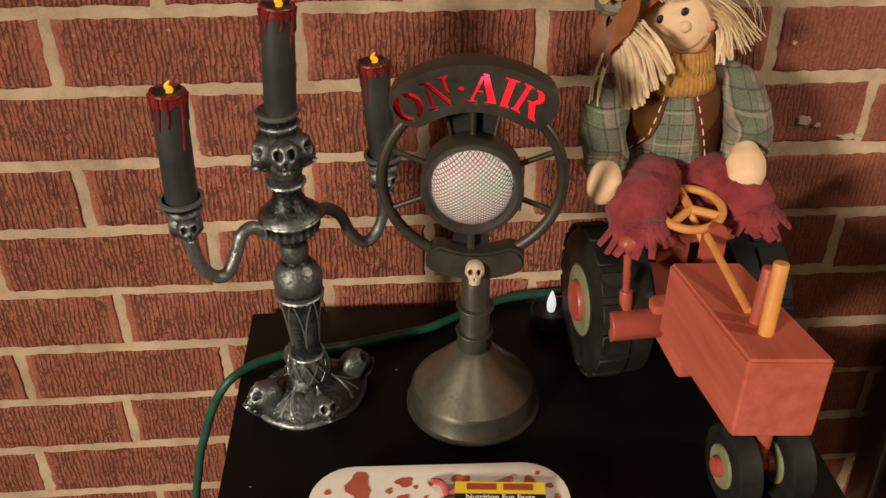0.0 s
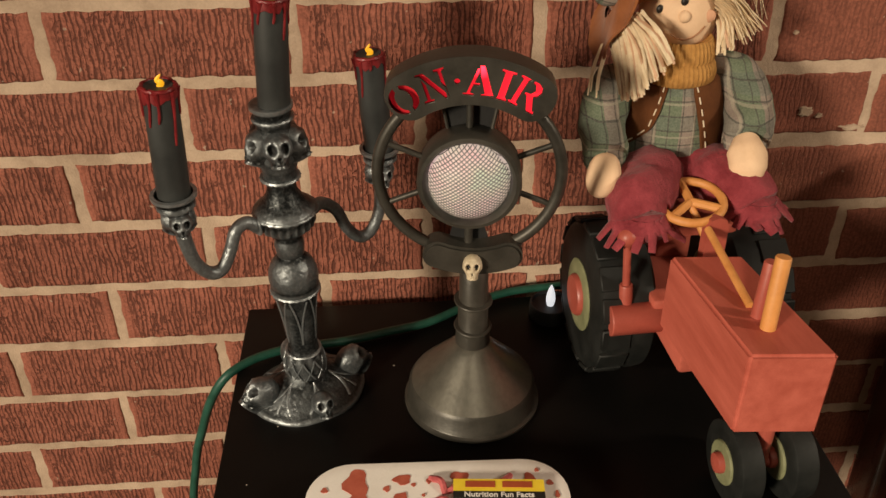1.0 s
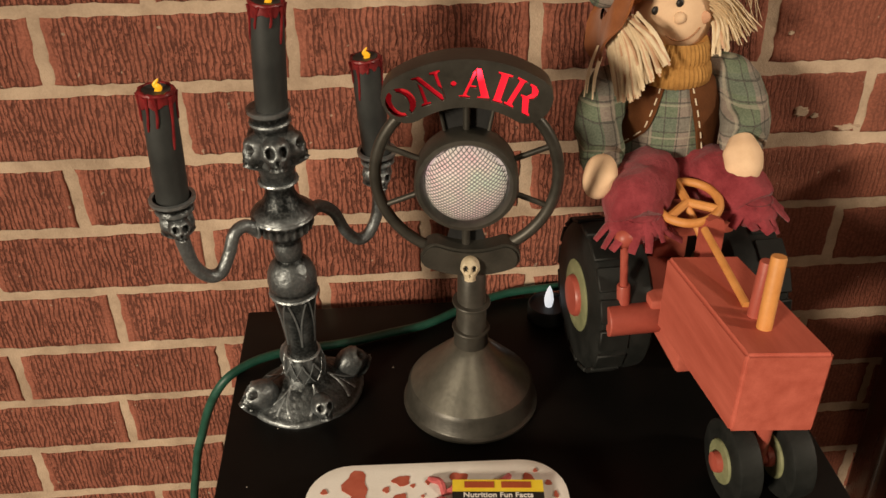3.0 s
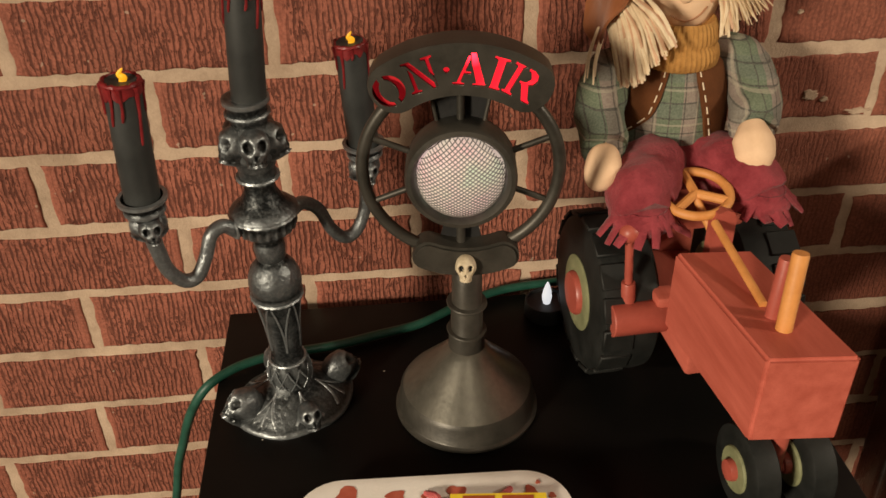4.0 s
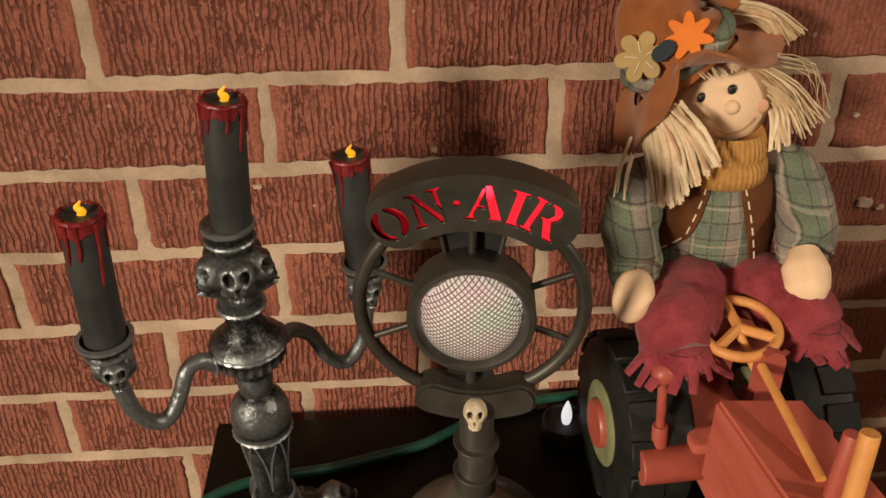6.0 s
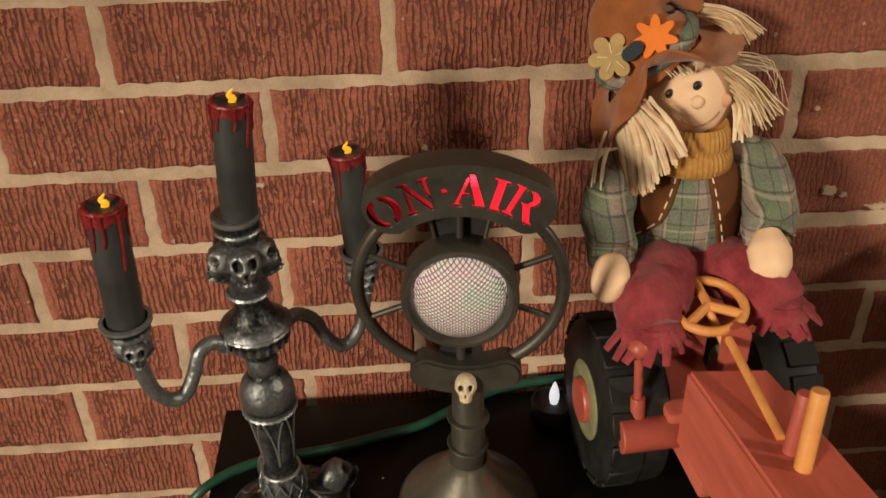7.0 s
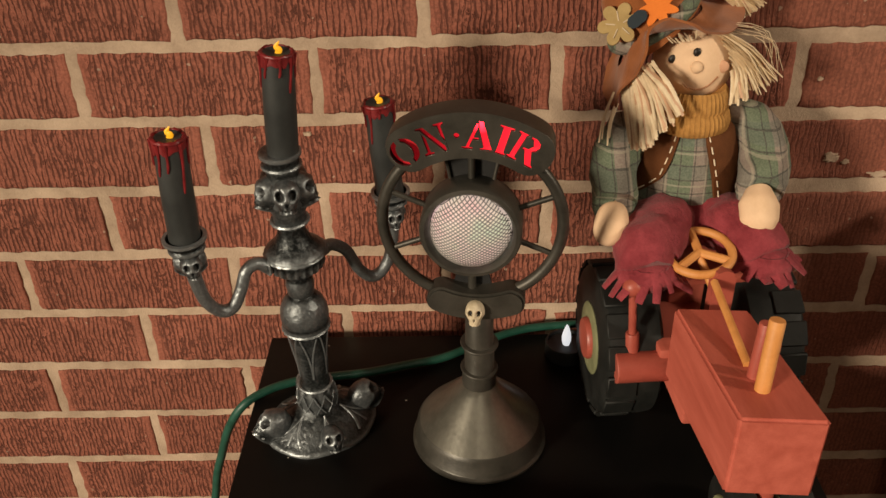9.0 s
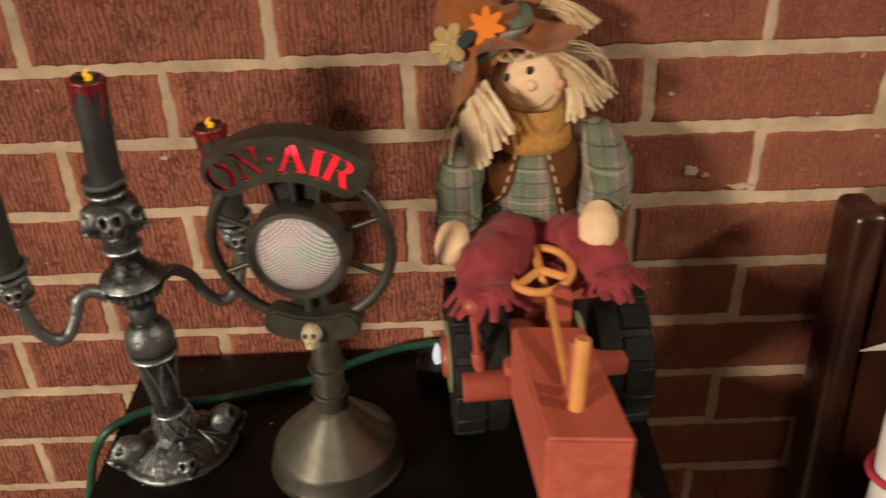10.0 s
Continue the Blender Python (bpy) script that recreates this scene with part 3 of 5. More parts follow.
def candle(at, height, radius, drips, seed):
    rnd = random.Random(seed)
    ob = thing("pillar_candle", at, "charcoal grey LED taper candle with red wax drips", "candle", "candles in the candelabra")
    prof = [(radius * 0.98, 0.0), (radius, 0.002), (radius * 1.0, height * 0.5), (radius * 0.97, height - 0.004), (radius * 0.93, height - 0.0012), (radius * 0.80, height), (radius * 0.62, height - 0.0008), (radius * 0.3, height - 0.0012)]
    body = lathe(prof, 40)
    for v in body.verts:
        v.co += noise.noise_vector(v.co * 60 + Vector((seed, 0, 0))) * 0.0005
    part("wax", body, M_WAX, ob)
    rim = []
    for i in range(40):
        a = 2 * math.pi * i / 40
        rr = radius * (0.90 + 0.06 * rnd.random())
        rim.append((rr * math.cos(a), rr * math.sin(a), height - 0.0012 + 0.0006 * rnd.random()))
    part("melted_rim", tube(rim, [0.0010 + 0.0008 * rnd.random() for _ in rim], 8, closed=True), M_BLOOD, ob, "red melted wax rim")
    coat = bmesh.new()
    rows = []
    low = [0.0025 + 0.0085 * max(0.0, 0.5 + 0.9 * noise.noise(Vector((2.2 * math.cos(2 * math.pi * i / 48), 2.2 * math.sin(2 * math.pi * i / 48), seed)))) for i in range(48)]
    for f, rr in ((1.0, 0.994), (0.96, 1.030), (0.5, 1.024), (0.08, 1.010), (0.0, 0.90)):
        rows.append([coat.verts.new((radius * rr * math.cos(2 * math.pi * i / 48), radius * rr * math.sin(2 * math.pi * i / 48), height - 0.0004 - low[i] * f)) for i in range(48)])
    for p, q in zip(rows, rows[1:]):
        for i in range(48):
            coat.faces.new((p[i], p[(i + 1) % 48], q[(i + 1) % 48], q[i]))
    part("wax_coat", coat, M_BLOOD, ob, "ragged coat of red wax")
    for k in range(drips):
        a = 2 * math.pi * (k + 0.6 * rnd.random()) / drips - 1.6
        n = rnd.uniform(0.18, 0.55) * height if k % 2 else rnd.uniform(0.08, 0.25) * height
        pts = []
        for i in range(10):
            f = i / 9
            aa = a + 0.10 * math.sin(3 * f + k)
            pts.append(((radius + 0.0001) * math.cos(aa), (radius + 0.0001) * math.sin(aa), height - 0.0015 - n * f))
        part("wax_drip", tube(pts, [0.0019, 0.0013, 0.0009, 0.0008, 0.0010, 0.0006], 7), M_BLOOD, ob, "red wax drip")
    flame = tube(smooth_path([(0, 0, height - 0.003), (0.0016, 0, height + 0.0008), (-0.0004, 0, height + 0.0028), (0.0020, 0, height + 0.0066)], 5), [0.0016, 0.0024, 0.0016, 0.0004], 9, flat=0.55)
    part("flame", flame, M_FLAME, ob, "yellow plastic flame tip")
    return ob


base_m = candelabra.matrix_world.copy()
tips = [(arm(-1, 0.004, -2.5), 0.0808, 3.5), (arm(1, -0.017, 5.0), 0.0800, -3.0)]
candle(base_m @ pose(0.002, 0, 0.2605, 0, 4.5, 0), 0.0775, 0.0110, 9, 3)
for k, ((x, y, z), h, lean) in enumerate(tips):
    candle(base_m @ pose(x, y, z - 0.001, 0, lean, 0), h, 0.0108, 8, 11 + 5 * k)

for ob in candelabra.children:
    if ob.name.startswith("skull"):
        ob.data.materials.append(M_BLACK)

# ---------- light-up microphone ----------
MX, MY, MZ = 0.1365, -0.1585, TOP
mic = thing("novelty_microphone", pose(MX, MY, MZ, 0, 0, -6), "dark gunmetal retro microphone ornament with lit red on-air sign", "microphone ornament")
part("base", lathe([(0.0535, 0.0), (0.0555, 0.0015), (0.0555, 0.0035), (0.0535, 0.0048), (0.0528, 0.0055), (0.0515, 0.019), (0.0490, 0.0225), (0.0485, 0.0232)], 72), M_GUNMETAL, mic, "dark base skirt with rolled rim")
part("cone", lathe([(0.0492, 0.0225), (0.0480, 0.0238), (0.0180, 0.0555), (0.0140, 0.0600), (0.0130, 0.0605)], 64), M_BRASSY, mic, "worn bronze cone")
part("stem", lathe([(0.0138, 0.0590), (0.0134, 0.0720), (0.0130, 0.0745), (0.0118, 0.0765), (0.0118, 0.0990), (0.0112, 0.1010), (0.0108, 0.1300), (0.0100, 0.1310)], 40), M_GUNMETAL, mic)
for z in (0.0752, 0.1000):
    part("stem_collar", lathe([(0.0112, -0.0014), (0.0146, -0.0010), (0.0150, 0.0), (0.0146, 0.0010), (0.0112, 0.0014)], 40), M_GUNMETAL, mic, at=pose(0, 0, z, 4, 3, 0))
HEAD = 0.2155          # height of the globe's centre over the table
FY = -0.012            # middle plane of the head
HX = -0.0045           # the head sits a little off the stem


def at_angle(r, deg, y=FY):
    return (HX + r * math.sin(radians(deg)), y, HEAD + r * math.cos(radians(deg)))


ring = [at_angle(0.0635, 360 * i / 72) for i in range(72)]
part("outer_ring", tube(ring, 0.0042, 12, closed=True), M_GUNMETAL, mic)
bezel = lathe([(0.0290, -0.012), (0.0345, -0.012), (0.0358, -0.010), (0.0358, 0.010), (0.0345, 0.0125), (0.0318, 0.0130), (0.0300, 0.0110), (0.0292, 0.0080), (0.0288, -0.006)], 64)
part("bezel", bezel, M_GUNMETAL, mic, at=pose(HX, FY - 0.004, HEAD, 90, 0, 0))
globe = ball((0.0284, 0.0200, 0.0284), (0, 0, 0), 40, 28)
part("globe", globe, M_BULB, mic, "pale milky globe", at=pose(HX, FY - 0.008, HEAD))
net = bmesh.new()
R = 0.0286
for fam in (1, -1):
    for k in range(-26, 27):
        off = k * 0.00215
        pts = []
        for i in range(49):
            s = -R + 2 * R * i / 48
            x = (s * 0.80 + fam * off * 0.60)
            z = (s * 0.60 * fam - off * 0.80) if True else 0
            q = 1 - (x * x + z * z) / (R * R)
            if q > 0.004:
                pts.append((x, -0.0203 * math.sqrt(q), z))
        if len(pts) > 3:
            tube(pts, 0.00036, 4, net)
part("wire_grille", net, M_GRILLE, mic, "fine white diamond mesh over the globe", at=pose(HX, FY - 0.008, HEAD))
for deg in (68, 112, 248, 292):
    part("spoke", tube([at_angle(0.034, deg), at_angle(0.0635, deg)], 0.0021, 10), M_GUNMETAL, mic)
part("spoke", tube([at_angle(0.034, 0), at_angle(0.061, 0)], 0.0026, 10), M_GUNMETAL, mic)
part("spoke", tube([at_angle(0.034, 180), at_angle(0.066, 180)], 0.0030, 10), M_GUNMETAL, mic)
fin = fill([[(-0.0205, 0.061), (0.0205, 0.061), (0.0150, 0.033), (-0.0150, 0.033)]], 0.003)
part("fin", fin, M_BLACK, mic, "black fin", at=pose(HX, FY + 0.006, HEAD), smooth=False)
for s in (-1, 1):
    part("fin_edge", tube([(HX + s * 0.0205, FY + 0.003, HEAD + 0.061), (HX + s * 0.0150, FY + 0.003, HEAD + 0.033)], 0.0013, 8), M_GUNMETAL, mic)
fin = fill([[(-0.0150, -0.058), (0.0150, -0.058), (0.0085, -0.034), (-0.0085, -0.034)]], 0.003)
part("fin", fin, M_BLACK, mic, "black fin", at=pose(HX, FY + 0.006, HEAD), smooth=False)


def band(r0, r1, half, cap, n=28):
    """An arc-shaped band with rounded ends, as an outline in x-z round the head's centre."""
    pts = []
    mid, w = (r0 + r1) / 2, (r1 - r0) / 2
    for i in range(n + 1):
        a = -half + 2 * half * i / n
        pts.append((r1 * math.sin(a), r1 * math.cos(a)))
    for side in (1, -1):
        a = half * side
        cx, cz = mid * math.sin(a), mid * math.cos(a)
        arc = []
        for i in range(1, 10):
            b = math.pi * i / 10
            er, et = math.cos(b) * w * side, math.sin(b) * cap
            arc.append((cx + er * side * math.sin(a) + et * side * math.cos(a), cz + er * side * math.cos(a) - et * side * math.sin(a)))
        pts += arc if side == 1 else arc[::-1]
        if side == 1:
            for i in range(n + 1):
                c = half - 2 * half * i / n
                pts.append((r0 * math.sin(c), r0 * math.cos(c)))
    return pts


def ell(rx, rz, a0, a1, n=12):
    return [(rx * math.cos(radians(a0 + (a1 - a0) * i / n)), rz * math.sin(radians(a0 + (a1 - a0) * i / n))) for i in range(n + 1)]


LETTERS = {
    "O": [ell(0.47, 0.5, 99, 261) + ell(0.24, 0.36, 252, 108), ell(0.47, 0.5, -81, 81) + ell(0.24, 0.36, 72, -72)],
    "N": [[(-0.47, -0.5), (-0.13, -0.5), (-0.13, -0.41), (-0.23, -0.38), (-0.23, 0.12), (-0.35, 0.32), (-0.35, -0.38), (-0.47, -0.41)],
          [(-0.50, 0.5), (-0.22, 0.5), (0.30, -0.30), (0.30, -0.5), (0.22, -0.5), (-0.36, 0.40), (-0.50, 0.42)],
          [(0.12, 0.5), (0.48, 0.5), (0.48, 0.41), (0.37, 0.38), (0.37, -0.5), (0.35, -0.5), (0.35, -0.16), (0.25, 0.0), (0.25, 0.38), (0.12, 0.41)]],
    "A": [[(-0.50, -0.5), (-0.16, -0.5), (-0.16, -0.42), (-0.27, -0.40), (-0.19, -0.16), (0.0, -0.16), (0.0, -0.06), (-0.15, -0.06), (-0.03, 0.30), (-0.06, 0.42), (-0.10, 0.40), (-0.38, -0.40), (-0.50, -0.42)],
          [(-0.04, 0.5), (0.10, 0.5), (0.42, -0.41), (0.52, -0.42), (0.52, -0.5), (0.06, -0.5), (0.06, -0.42), (0.17, -0.40), (0.02, 0.12)]],
    "I": [[(-0.24, -0.5), (0.24, -0.5), (0.24, -0.41), (0.12, -0.39), (0.12, 0.39), (0.24, 0.41), (0.24, 0.5), (-0.24, 0.5), (-0.24, 0.41), (-0.12, 0.39), (-0.12, -0.39), (-0.24, -0.41)]],
    "R": [[(-0.48, -0.5), (-0.08, -0.5), (-0.08, -0.41), (-0.18, -0.39), (-0.18, 0.39), (-0.08, 0.5), (-0.48, 0.5), (-0.48, 0.41), (-0.37, 0.39), (-0.37, -0.39), (-0.48, -0.41)],
          [(-0.02, 0.5), (0.16, 0.5), (0.34, 0.40), (0.40, 0.24), (0.34, 0.08), (0.22, 0.0), (0.42, -0.38), (0.52, -0.42), (0.52, -0.5), (0.26, -0.5), (0.0, -0.04), (-0.10, -0.04), (-0.10, 0.06), (0.08, 0.08), (0.18, 0.24), (0.10, 0.38), (-0.02, 0.41)]],
    ".": [ell(0.10, 0.10, 0, 330, 11)],
}
holes = []
for ch, deg, w in (("O", -35.0, 0.0190), ("N", -18.3, 0.0180), (".", -6.6, 0.018), ("A", 4.6, 0.0190), ("I", 17.0, 0.0185), ("R", 28.8, 0.0180)):
    a, rm, hgt = radians(deg), 0.0742, 0.0205
    w *= 1.10
    for poly in LETTERS[ch]:
        out = []
        for u, v in poly:
            x, z = u * w, rm + v * hgt
            out.append((x * math.cos(a) + z * math.sin(a), z * math.cos(a) - x * math.sin(a)))
        holes.append(out)
HALF, CAP = radians(33), 0.0140
SIGN_Y = -0.027
sign = part("sign_front", fill([band(0.0580, 0.0900, HALF, CAP)] + holes, 0.003), M_GUNMETAL, mic, "curved sign plate with cut-out stencil letters", at=pose(HX, SIGN_Y, HEAD), smooth=False)
rim_pts = [(x, 0, z) for x, z in band(0.0580, 0.0900, HALF, CAP)]
shell = bmesh.new()
rows = [[shell.verts.new((x * k, y, HEAD * 0 + (z - 0.074) * k + 0.074)) for x, _, z in rim_pts] for y, k in ((0.0, 1.0), (0.001, 1.008), (0.019, 1.008), (0.022, 0.99))]
for a, b in zip(rows, rows[1:]):
    for i in range(len(a)):
        j = (i + 1) % len(a)
        shell.faces.new((a[i], a[j], b[j], b[i]))
shell.faces.new(rows[-1])
part("sign_shell", shell, M_GUNMETAL, mic, at=pose(HX, SIGN_Y - 0.001, HEAD))
panel = fill([band(0.0600, 0.0880, HALF, CAP * 0.85)], 0.001)
part("letter_light", panel, M_SIGN_RED, mic, "glowing red panel behind the letters", at=pose(HX, SIGN_Y + 0.0045, HEAD), smooth=False)
# badge bracket with the little skull
lower = [(x, -z) for x, z in band(0.0550, 0.0775, radians(23), 0.0100)]
badge = fill([lower], 0.018)
bmesh.ops.bevel(badge, geom=[e for e in badge.edges if len(e.link_faces) == 2 and e.calc_face_angle(0) > 1.0], offset=0.002, segments=2, affect="EDGES")
part("bracket", badge, M_GUNMETAL, mic, at=pose(HX * 0.3, FY - 0.002, HEAD))
part("skull_badge", place(skull(0.0185, 4, True), Matrix.Diagonal((0.94, 1, 1, 1))), M_BONE, mic, "small ivory skull badge", at=pose(HX * 0.3, FY - 0.0135, HEAD - 0.0675, -20, 0, 0), angle=75)
bpy.data.objects["skull_badge"].data.materials.append(M_BLACK)

# ---------- toy tractor ----------
TYAW = 3.5
tractor = thing("toy_tractor", pose(0.300, -0.107, TOP, 0, 0, TYAW), "red painted wooden toy tractor with black wheels", "toy tractor")
HF, HB = -0.207, -0.078          # front and back of the bonnet
hood = bmesh.new()
corners = []
for y, z0, z1, w, mid in ((HF, 0.0965, 0.1605, 0.0268, 0.0005), (HB, 0.086, 0.1490, 0.0262, -0.0010)):
    for x in (-1, 1):
        corners.append([hood.verts.new((mid + x * w, y - 0.0035 * x, z)) for z in (z0, z1)])
(a, b), (c, d), (e, f), (g, h) = corners
for q in ((a, c, d, b), (e, f, h, g), (a, b, f, e), (c, g, h, d), (b, d, h, f), (a, e, g, c)):
    hood.faces.new(q)
bmesh.ops.bevel(hood, geom=hood.edges[:], offset=0.0022, segments=3, affect="EDGES")
part("bonnet", hood, M_RED_PAINT, tractor, "rubbed red wooden bonnet block", angle=50)
part("chassis", box((0.044, 0.118, 0.030), (0, -0.050, 0.080), 0.003), M_RED_PAINT, tractor)
part("rear_axle", place(lathe([(0.008, -0.065), (0.008, 0.078)], 20), pose(0, 0, 0.066, 0, 90, 0)), M_RED_DOWEL, tractor)
part("axle_block", box((0.096, 0.018, 0.016), (0.0180, -0.0570, 0.0940), 0.003), M_RED_PAINT, tractor)
part("front_post", place(lathe([(0.006, 0.02), (0.006, 0.10)], 16), pose(0.020, -0.170, 0)), M_RED_DOWEL, tractor)
part("front_axle", place(lathe([(0.004, -0.024), (0.004, 0.026)], 14), pose(0.021, -0.170, 0.031, 0, 90, 0)), M_RED_DOWEL, tractor)


def wheel(name, radius, width, lugs, out, at, cap, rimr):
    """Axis along x; out is the side that shows its disc."""
    hub = new(name)
    hub.parent, hub.matrix_local = tractor, pose(*at)
    w = width / 2
    m = pose(0, 0, 0, 0, 90, 0)
    tyre = place(lathe([(radius * 0.50, -w), (radius * 0.90, -w), (radius * 0.965, -w * 0.86), (radius * 0.985, -w * 0.5), (radius * 0.985, w * 0.5), (radius * 0.965, w * 0.86), (radius * 0.90, w), (radius * 0.50, w)], 56), m)
    part("tyre", tyre, M_TYRE, hub)
    for s in (-1, 1):
        disc = place(lathe([(radius * 0.30, 0.0), (rimr, 0.0), (rimr, 0.0012), (rimr * 0.95, 0.0022), (radius * 0.30, 0.0022)], 40), pose(s * (w - 0.0005), 0, 0, 0, 90 * s, 0))
        part("rim", disc, M_GREEN_RIM, hub, "faded green painted rim")
        part("hub_cap", place(lathe([(cap, 0.0), (cap, 0.004), (cap * 0.92, 0.0060), (cap * 0.4, 0.0070), (0, 0.0072)], 28), pose(s * w, 0, 0, 0, 90 * s, 0)), M_RED_DOWEL, hub, "red round hub cap")
    for k in range(lugs):
        a = 360 * k / lugs
        for s in (out,):
            lug = box((w * 1.05, radius * 0.30, 0.0040), (s * w * 0.46, 0, radius * 0.976), 0.0010, 1)
            place(lug, pose(0, 0, 0, a + (180 / lugs if s > 0 else 0), 0, 0))
            part("tread_lug", lug, M_TYRE, hub)
    return hub


wheel("rear_wheel", 0.0655, 0.046, 16, -1, (-0.045, 0, 0.066), 0.0180, 0.0310)
wheel("rear_wheel", 0.0655, 0.046, 16, 1, (0.067, 0, 0.066), 0.0180, 0.0310)
wheel("front_wheel", 0.0315, 0.018, 0, -1, (0.0035, -0.168, 0.0315), 0.0078, 0.0165)
wheel("front_wheel", 0.0315, 0.018, 0, 1, (0.0425, -0.168, 0.0315), 0.0078, 0.0165)
# seat board that carries the doll
part("seat", box((0.085, 0.070, 0.010), (0.011, 0.018, 0.131), 0.003), M_RED_PAINT, tractor)
part("seat_post", box((0.030, 0.024, 0.060), (0.011, 0.016, 0.100), 0.003), M_RED_PAINT, tractor)
# dashboard plate, steering wheel and shaft
plate = fill([[(-0.0085, 0.0), (0.0085, 0.0), (0.0085, 0.040), (0.006, 0.0455), (0.0, 0.0475), (-0.006, 0.0455), (-0.0085, 0.040)]], 0.008)
part("dashboard", plate, M_RED_DOWEL, tractor, at=pose(0.0095, -0.0640, 0.1240, -4, 2, 4))
steer = new("steering_wheel")
steer.parent, steer.matrix_local = tractor, pose(0.0000, -0.036, 0.1705, 11, -6, 0)
part("wheel_rim", tube([(0.0238 * math.cos(2 * math.pi * i / 48), 0.0238 * math.sin(2 * math.pi * i / 48), 0) for i in range(48)], 0.0034, 12, closed=True), M_ORANGE, steer, "orange painted wooden rim")
for k in (90, 215, 325):
    x, y = math.cos(radians(k)), math.sin(radians(k))
    part("wheel_spoke", tube([(0, 0, 0), (0.0230 * x, 0.0230 * y, 0)], 0.0034, 8), M_ORANGE, steer)
part("wheel_column", tube([(0.0000, -0.036, 0.1690), (0.0080, -0.056, 0.1480)], 0.0030, 10), M_ORANGE, tractor)
part("steering_rod", tube([(0.0025, -0.0663, 0.1640), (-0.0022, -0.151, 0.1570)], 0.0028, 14), M_ORANGE, tractor, "orange painted dowel")
part("exhaust_pipe", place(lathe([(0.0050, 0.0), (0.0050, 0.0500), (0.0045, 0.0512)], 24), pose(-0.0020, -0.1760, 0.1560, -8, 4, 0)), M_ORANGE, tractor, "orange painted dowel pipe")
part("air_pipe", place(lathe([(0.0046, 0.0), (0.0046, 0.0410), (0.0041, 0.0420)], 24), pose(-0.0018, -0.1615, 0.1550, -3, 3, 0)), M_RED_DOWEL, tractor, "red painted dowel pipe")
# side drum with its gear lever
part("side_drum", place(lathe([(0.0120, 0.0), (0.0128, 0.0009), (0.0128, 0.052), (0.0120, 0.053)], 36), pose(-0.0625, -0.060, 0.0830, 0, 90, 0)), M_RED_DOWEL, tractor)
lever = new("gear_lever")
lever.parent, lever.matrix_local = tractor, pose(-0.0475, -0.055, 0.086, 0, -5, 0)
part("lever_socket", lathe([(0.0052, 0.0), (0.0052, 0.0255), (0.0046, 0.0265)], 20), M_RED_DOWEL, lever)
part("lever_shaft", lathe([(0.0030, 0.020), (0.0030, 0.066)], 16), M_RED_DOWEL, lever)
part("lever_knob", ball((0.0078, 0.0078, 0.0078), (0, 0, 0.0695), 20, 14), M_RED_DOWEL, lever)

# ---------- scarecrow doll: one mesh ----------
CLOTHS = [M_SKIN, M_BLUSH, M_INK, M_SMILE, M_FELT, M_VEST, M_STRAW, M_STRAW_PINK, M_KNIT, M_TROUSER, M_TAN, M_ORANGE_FELT, M_NAVY, M_STITCH, M_PLAID]
SKIN, BLUSH, INK, SMILE, FELT, VEST, STRAW, STRAW_PINK, KNIT, TROUSER, TAN, LEAF, NAVY, STITCH, PLAID = range(15)
dm = bmesh.new()


def dress(index, build):
    old = set(dm.faces)
    build(dm)
    for f in dm.faces:
        if f not in old:
            f.material_index = index


def crumple(points_bm_start, amount, scale):
    for v in list(dm.verts)[points_bm_start:]:
        v.co += noise.noise_vector(v.co * scale) * amount


HEADC = Vector((0.3040, -0.050, 1.0490))
dress(SKIN, lambda b: ball((0.0300, 0.0300, 0.0325), HEADC, 32, 24, b, Matrix.Rotation(radians(-14), 4, "Y")))
dress(SKIN, lambda b: ball((0.0046, 0.0048, 0.0048), (0.2995, -0.0785, 1.0540), 18, 12, b))
for x, z in ((0.2830, 1.0575), (0.2990, 1.0645)):
    dress(INK, lambda b: ball((0.0030, 0.0020, 0.0034), (x, HEADC.y - 0.0302 * math.sqrt(max(0.05, 1 - ((x - HEADC.x) / 0.0300) ** 2 - ((z - HEADC.z) / 0.0325) ** 2)), z), 12, 8, b))


def on_face(x, z, lift=0.0003):
    return (x, HEADC.y - (0.0303 + lift) * math.sqrt(max(0.03, 1 - ((x - HEADC.x) / 0.0300) ** 2 - ((z - HEADC.z) / 0.0325) ** 2)), z)


smile = [on_face(0.2910 + 0.0255 * i / 12, 1.0405 - 0.0065 * math.sin(math.pi * (i / 12) * 0.85) + 0.0085 * (i / 12) ** 2) for i in range(13)]
dress(SMILE, lambda b: tube(smile, 0.00055, 5, b))
dress(BLUSH, lambda b: ball((0.0055, 0.0022, 0.0050), on_face(0.3195, 1.0525, -0.0013), 14, 8, b))
def torso(b, prof, cx, cy, squash, a0=0.0, a1=2 * math.pi, n=48, thick=0.0, rib=0.0):
    rows = []
    for r, z in prof:
        rows.append([b.verts.new((cx + r * (1 + rib * math.cos(i * math.pi / 1.5)) * math.cos(a0 + (a1 - a0) * i / n), cy + squash * r * (1 + rib * math.cos(i * math.pi / 1.5)) * math.sin(a0 + (a1 - a0) * i / n), z)) for i in range(n + 1)])
    if thick:
        for r, z in reversed(prof):
            rows.append([b.verts.new((cx + (r - thick) * math.cos(a0 + (a1 - a0) * i / n), cy + squash * (r - thick) * math.sin(a0 + (a1 - a0) * i / n), z)) for i in range(n + 1)])
        rows.append(rows[0])
    for p, q in zip(rows, rows[1:]):
        for i in range(n):
            b.faces.new((p[i], p[i + 1], q[i + 1], q[i]))
    if thick:
        for i in (0, n):
            loop = [row[i] for row in rows[:-1]]
            b.faces.new(loop)


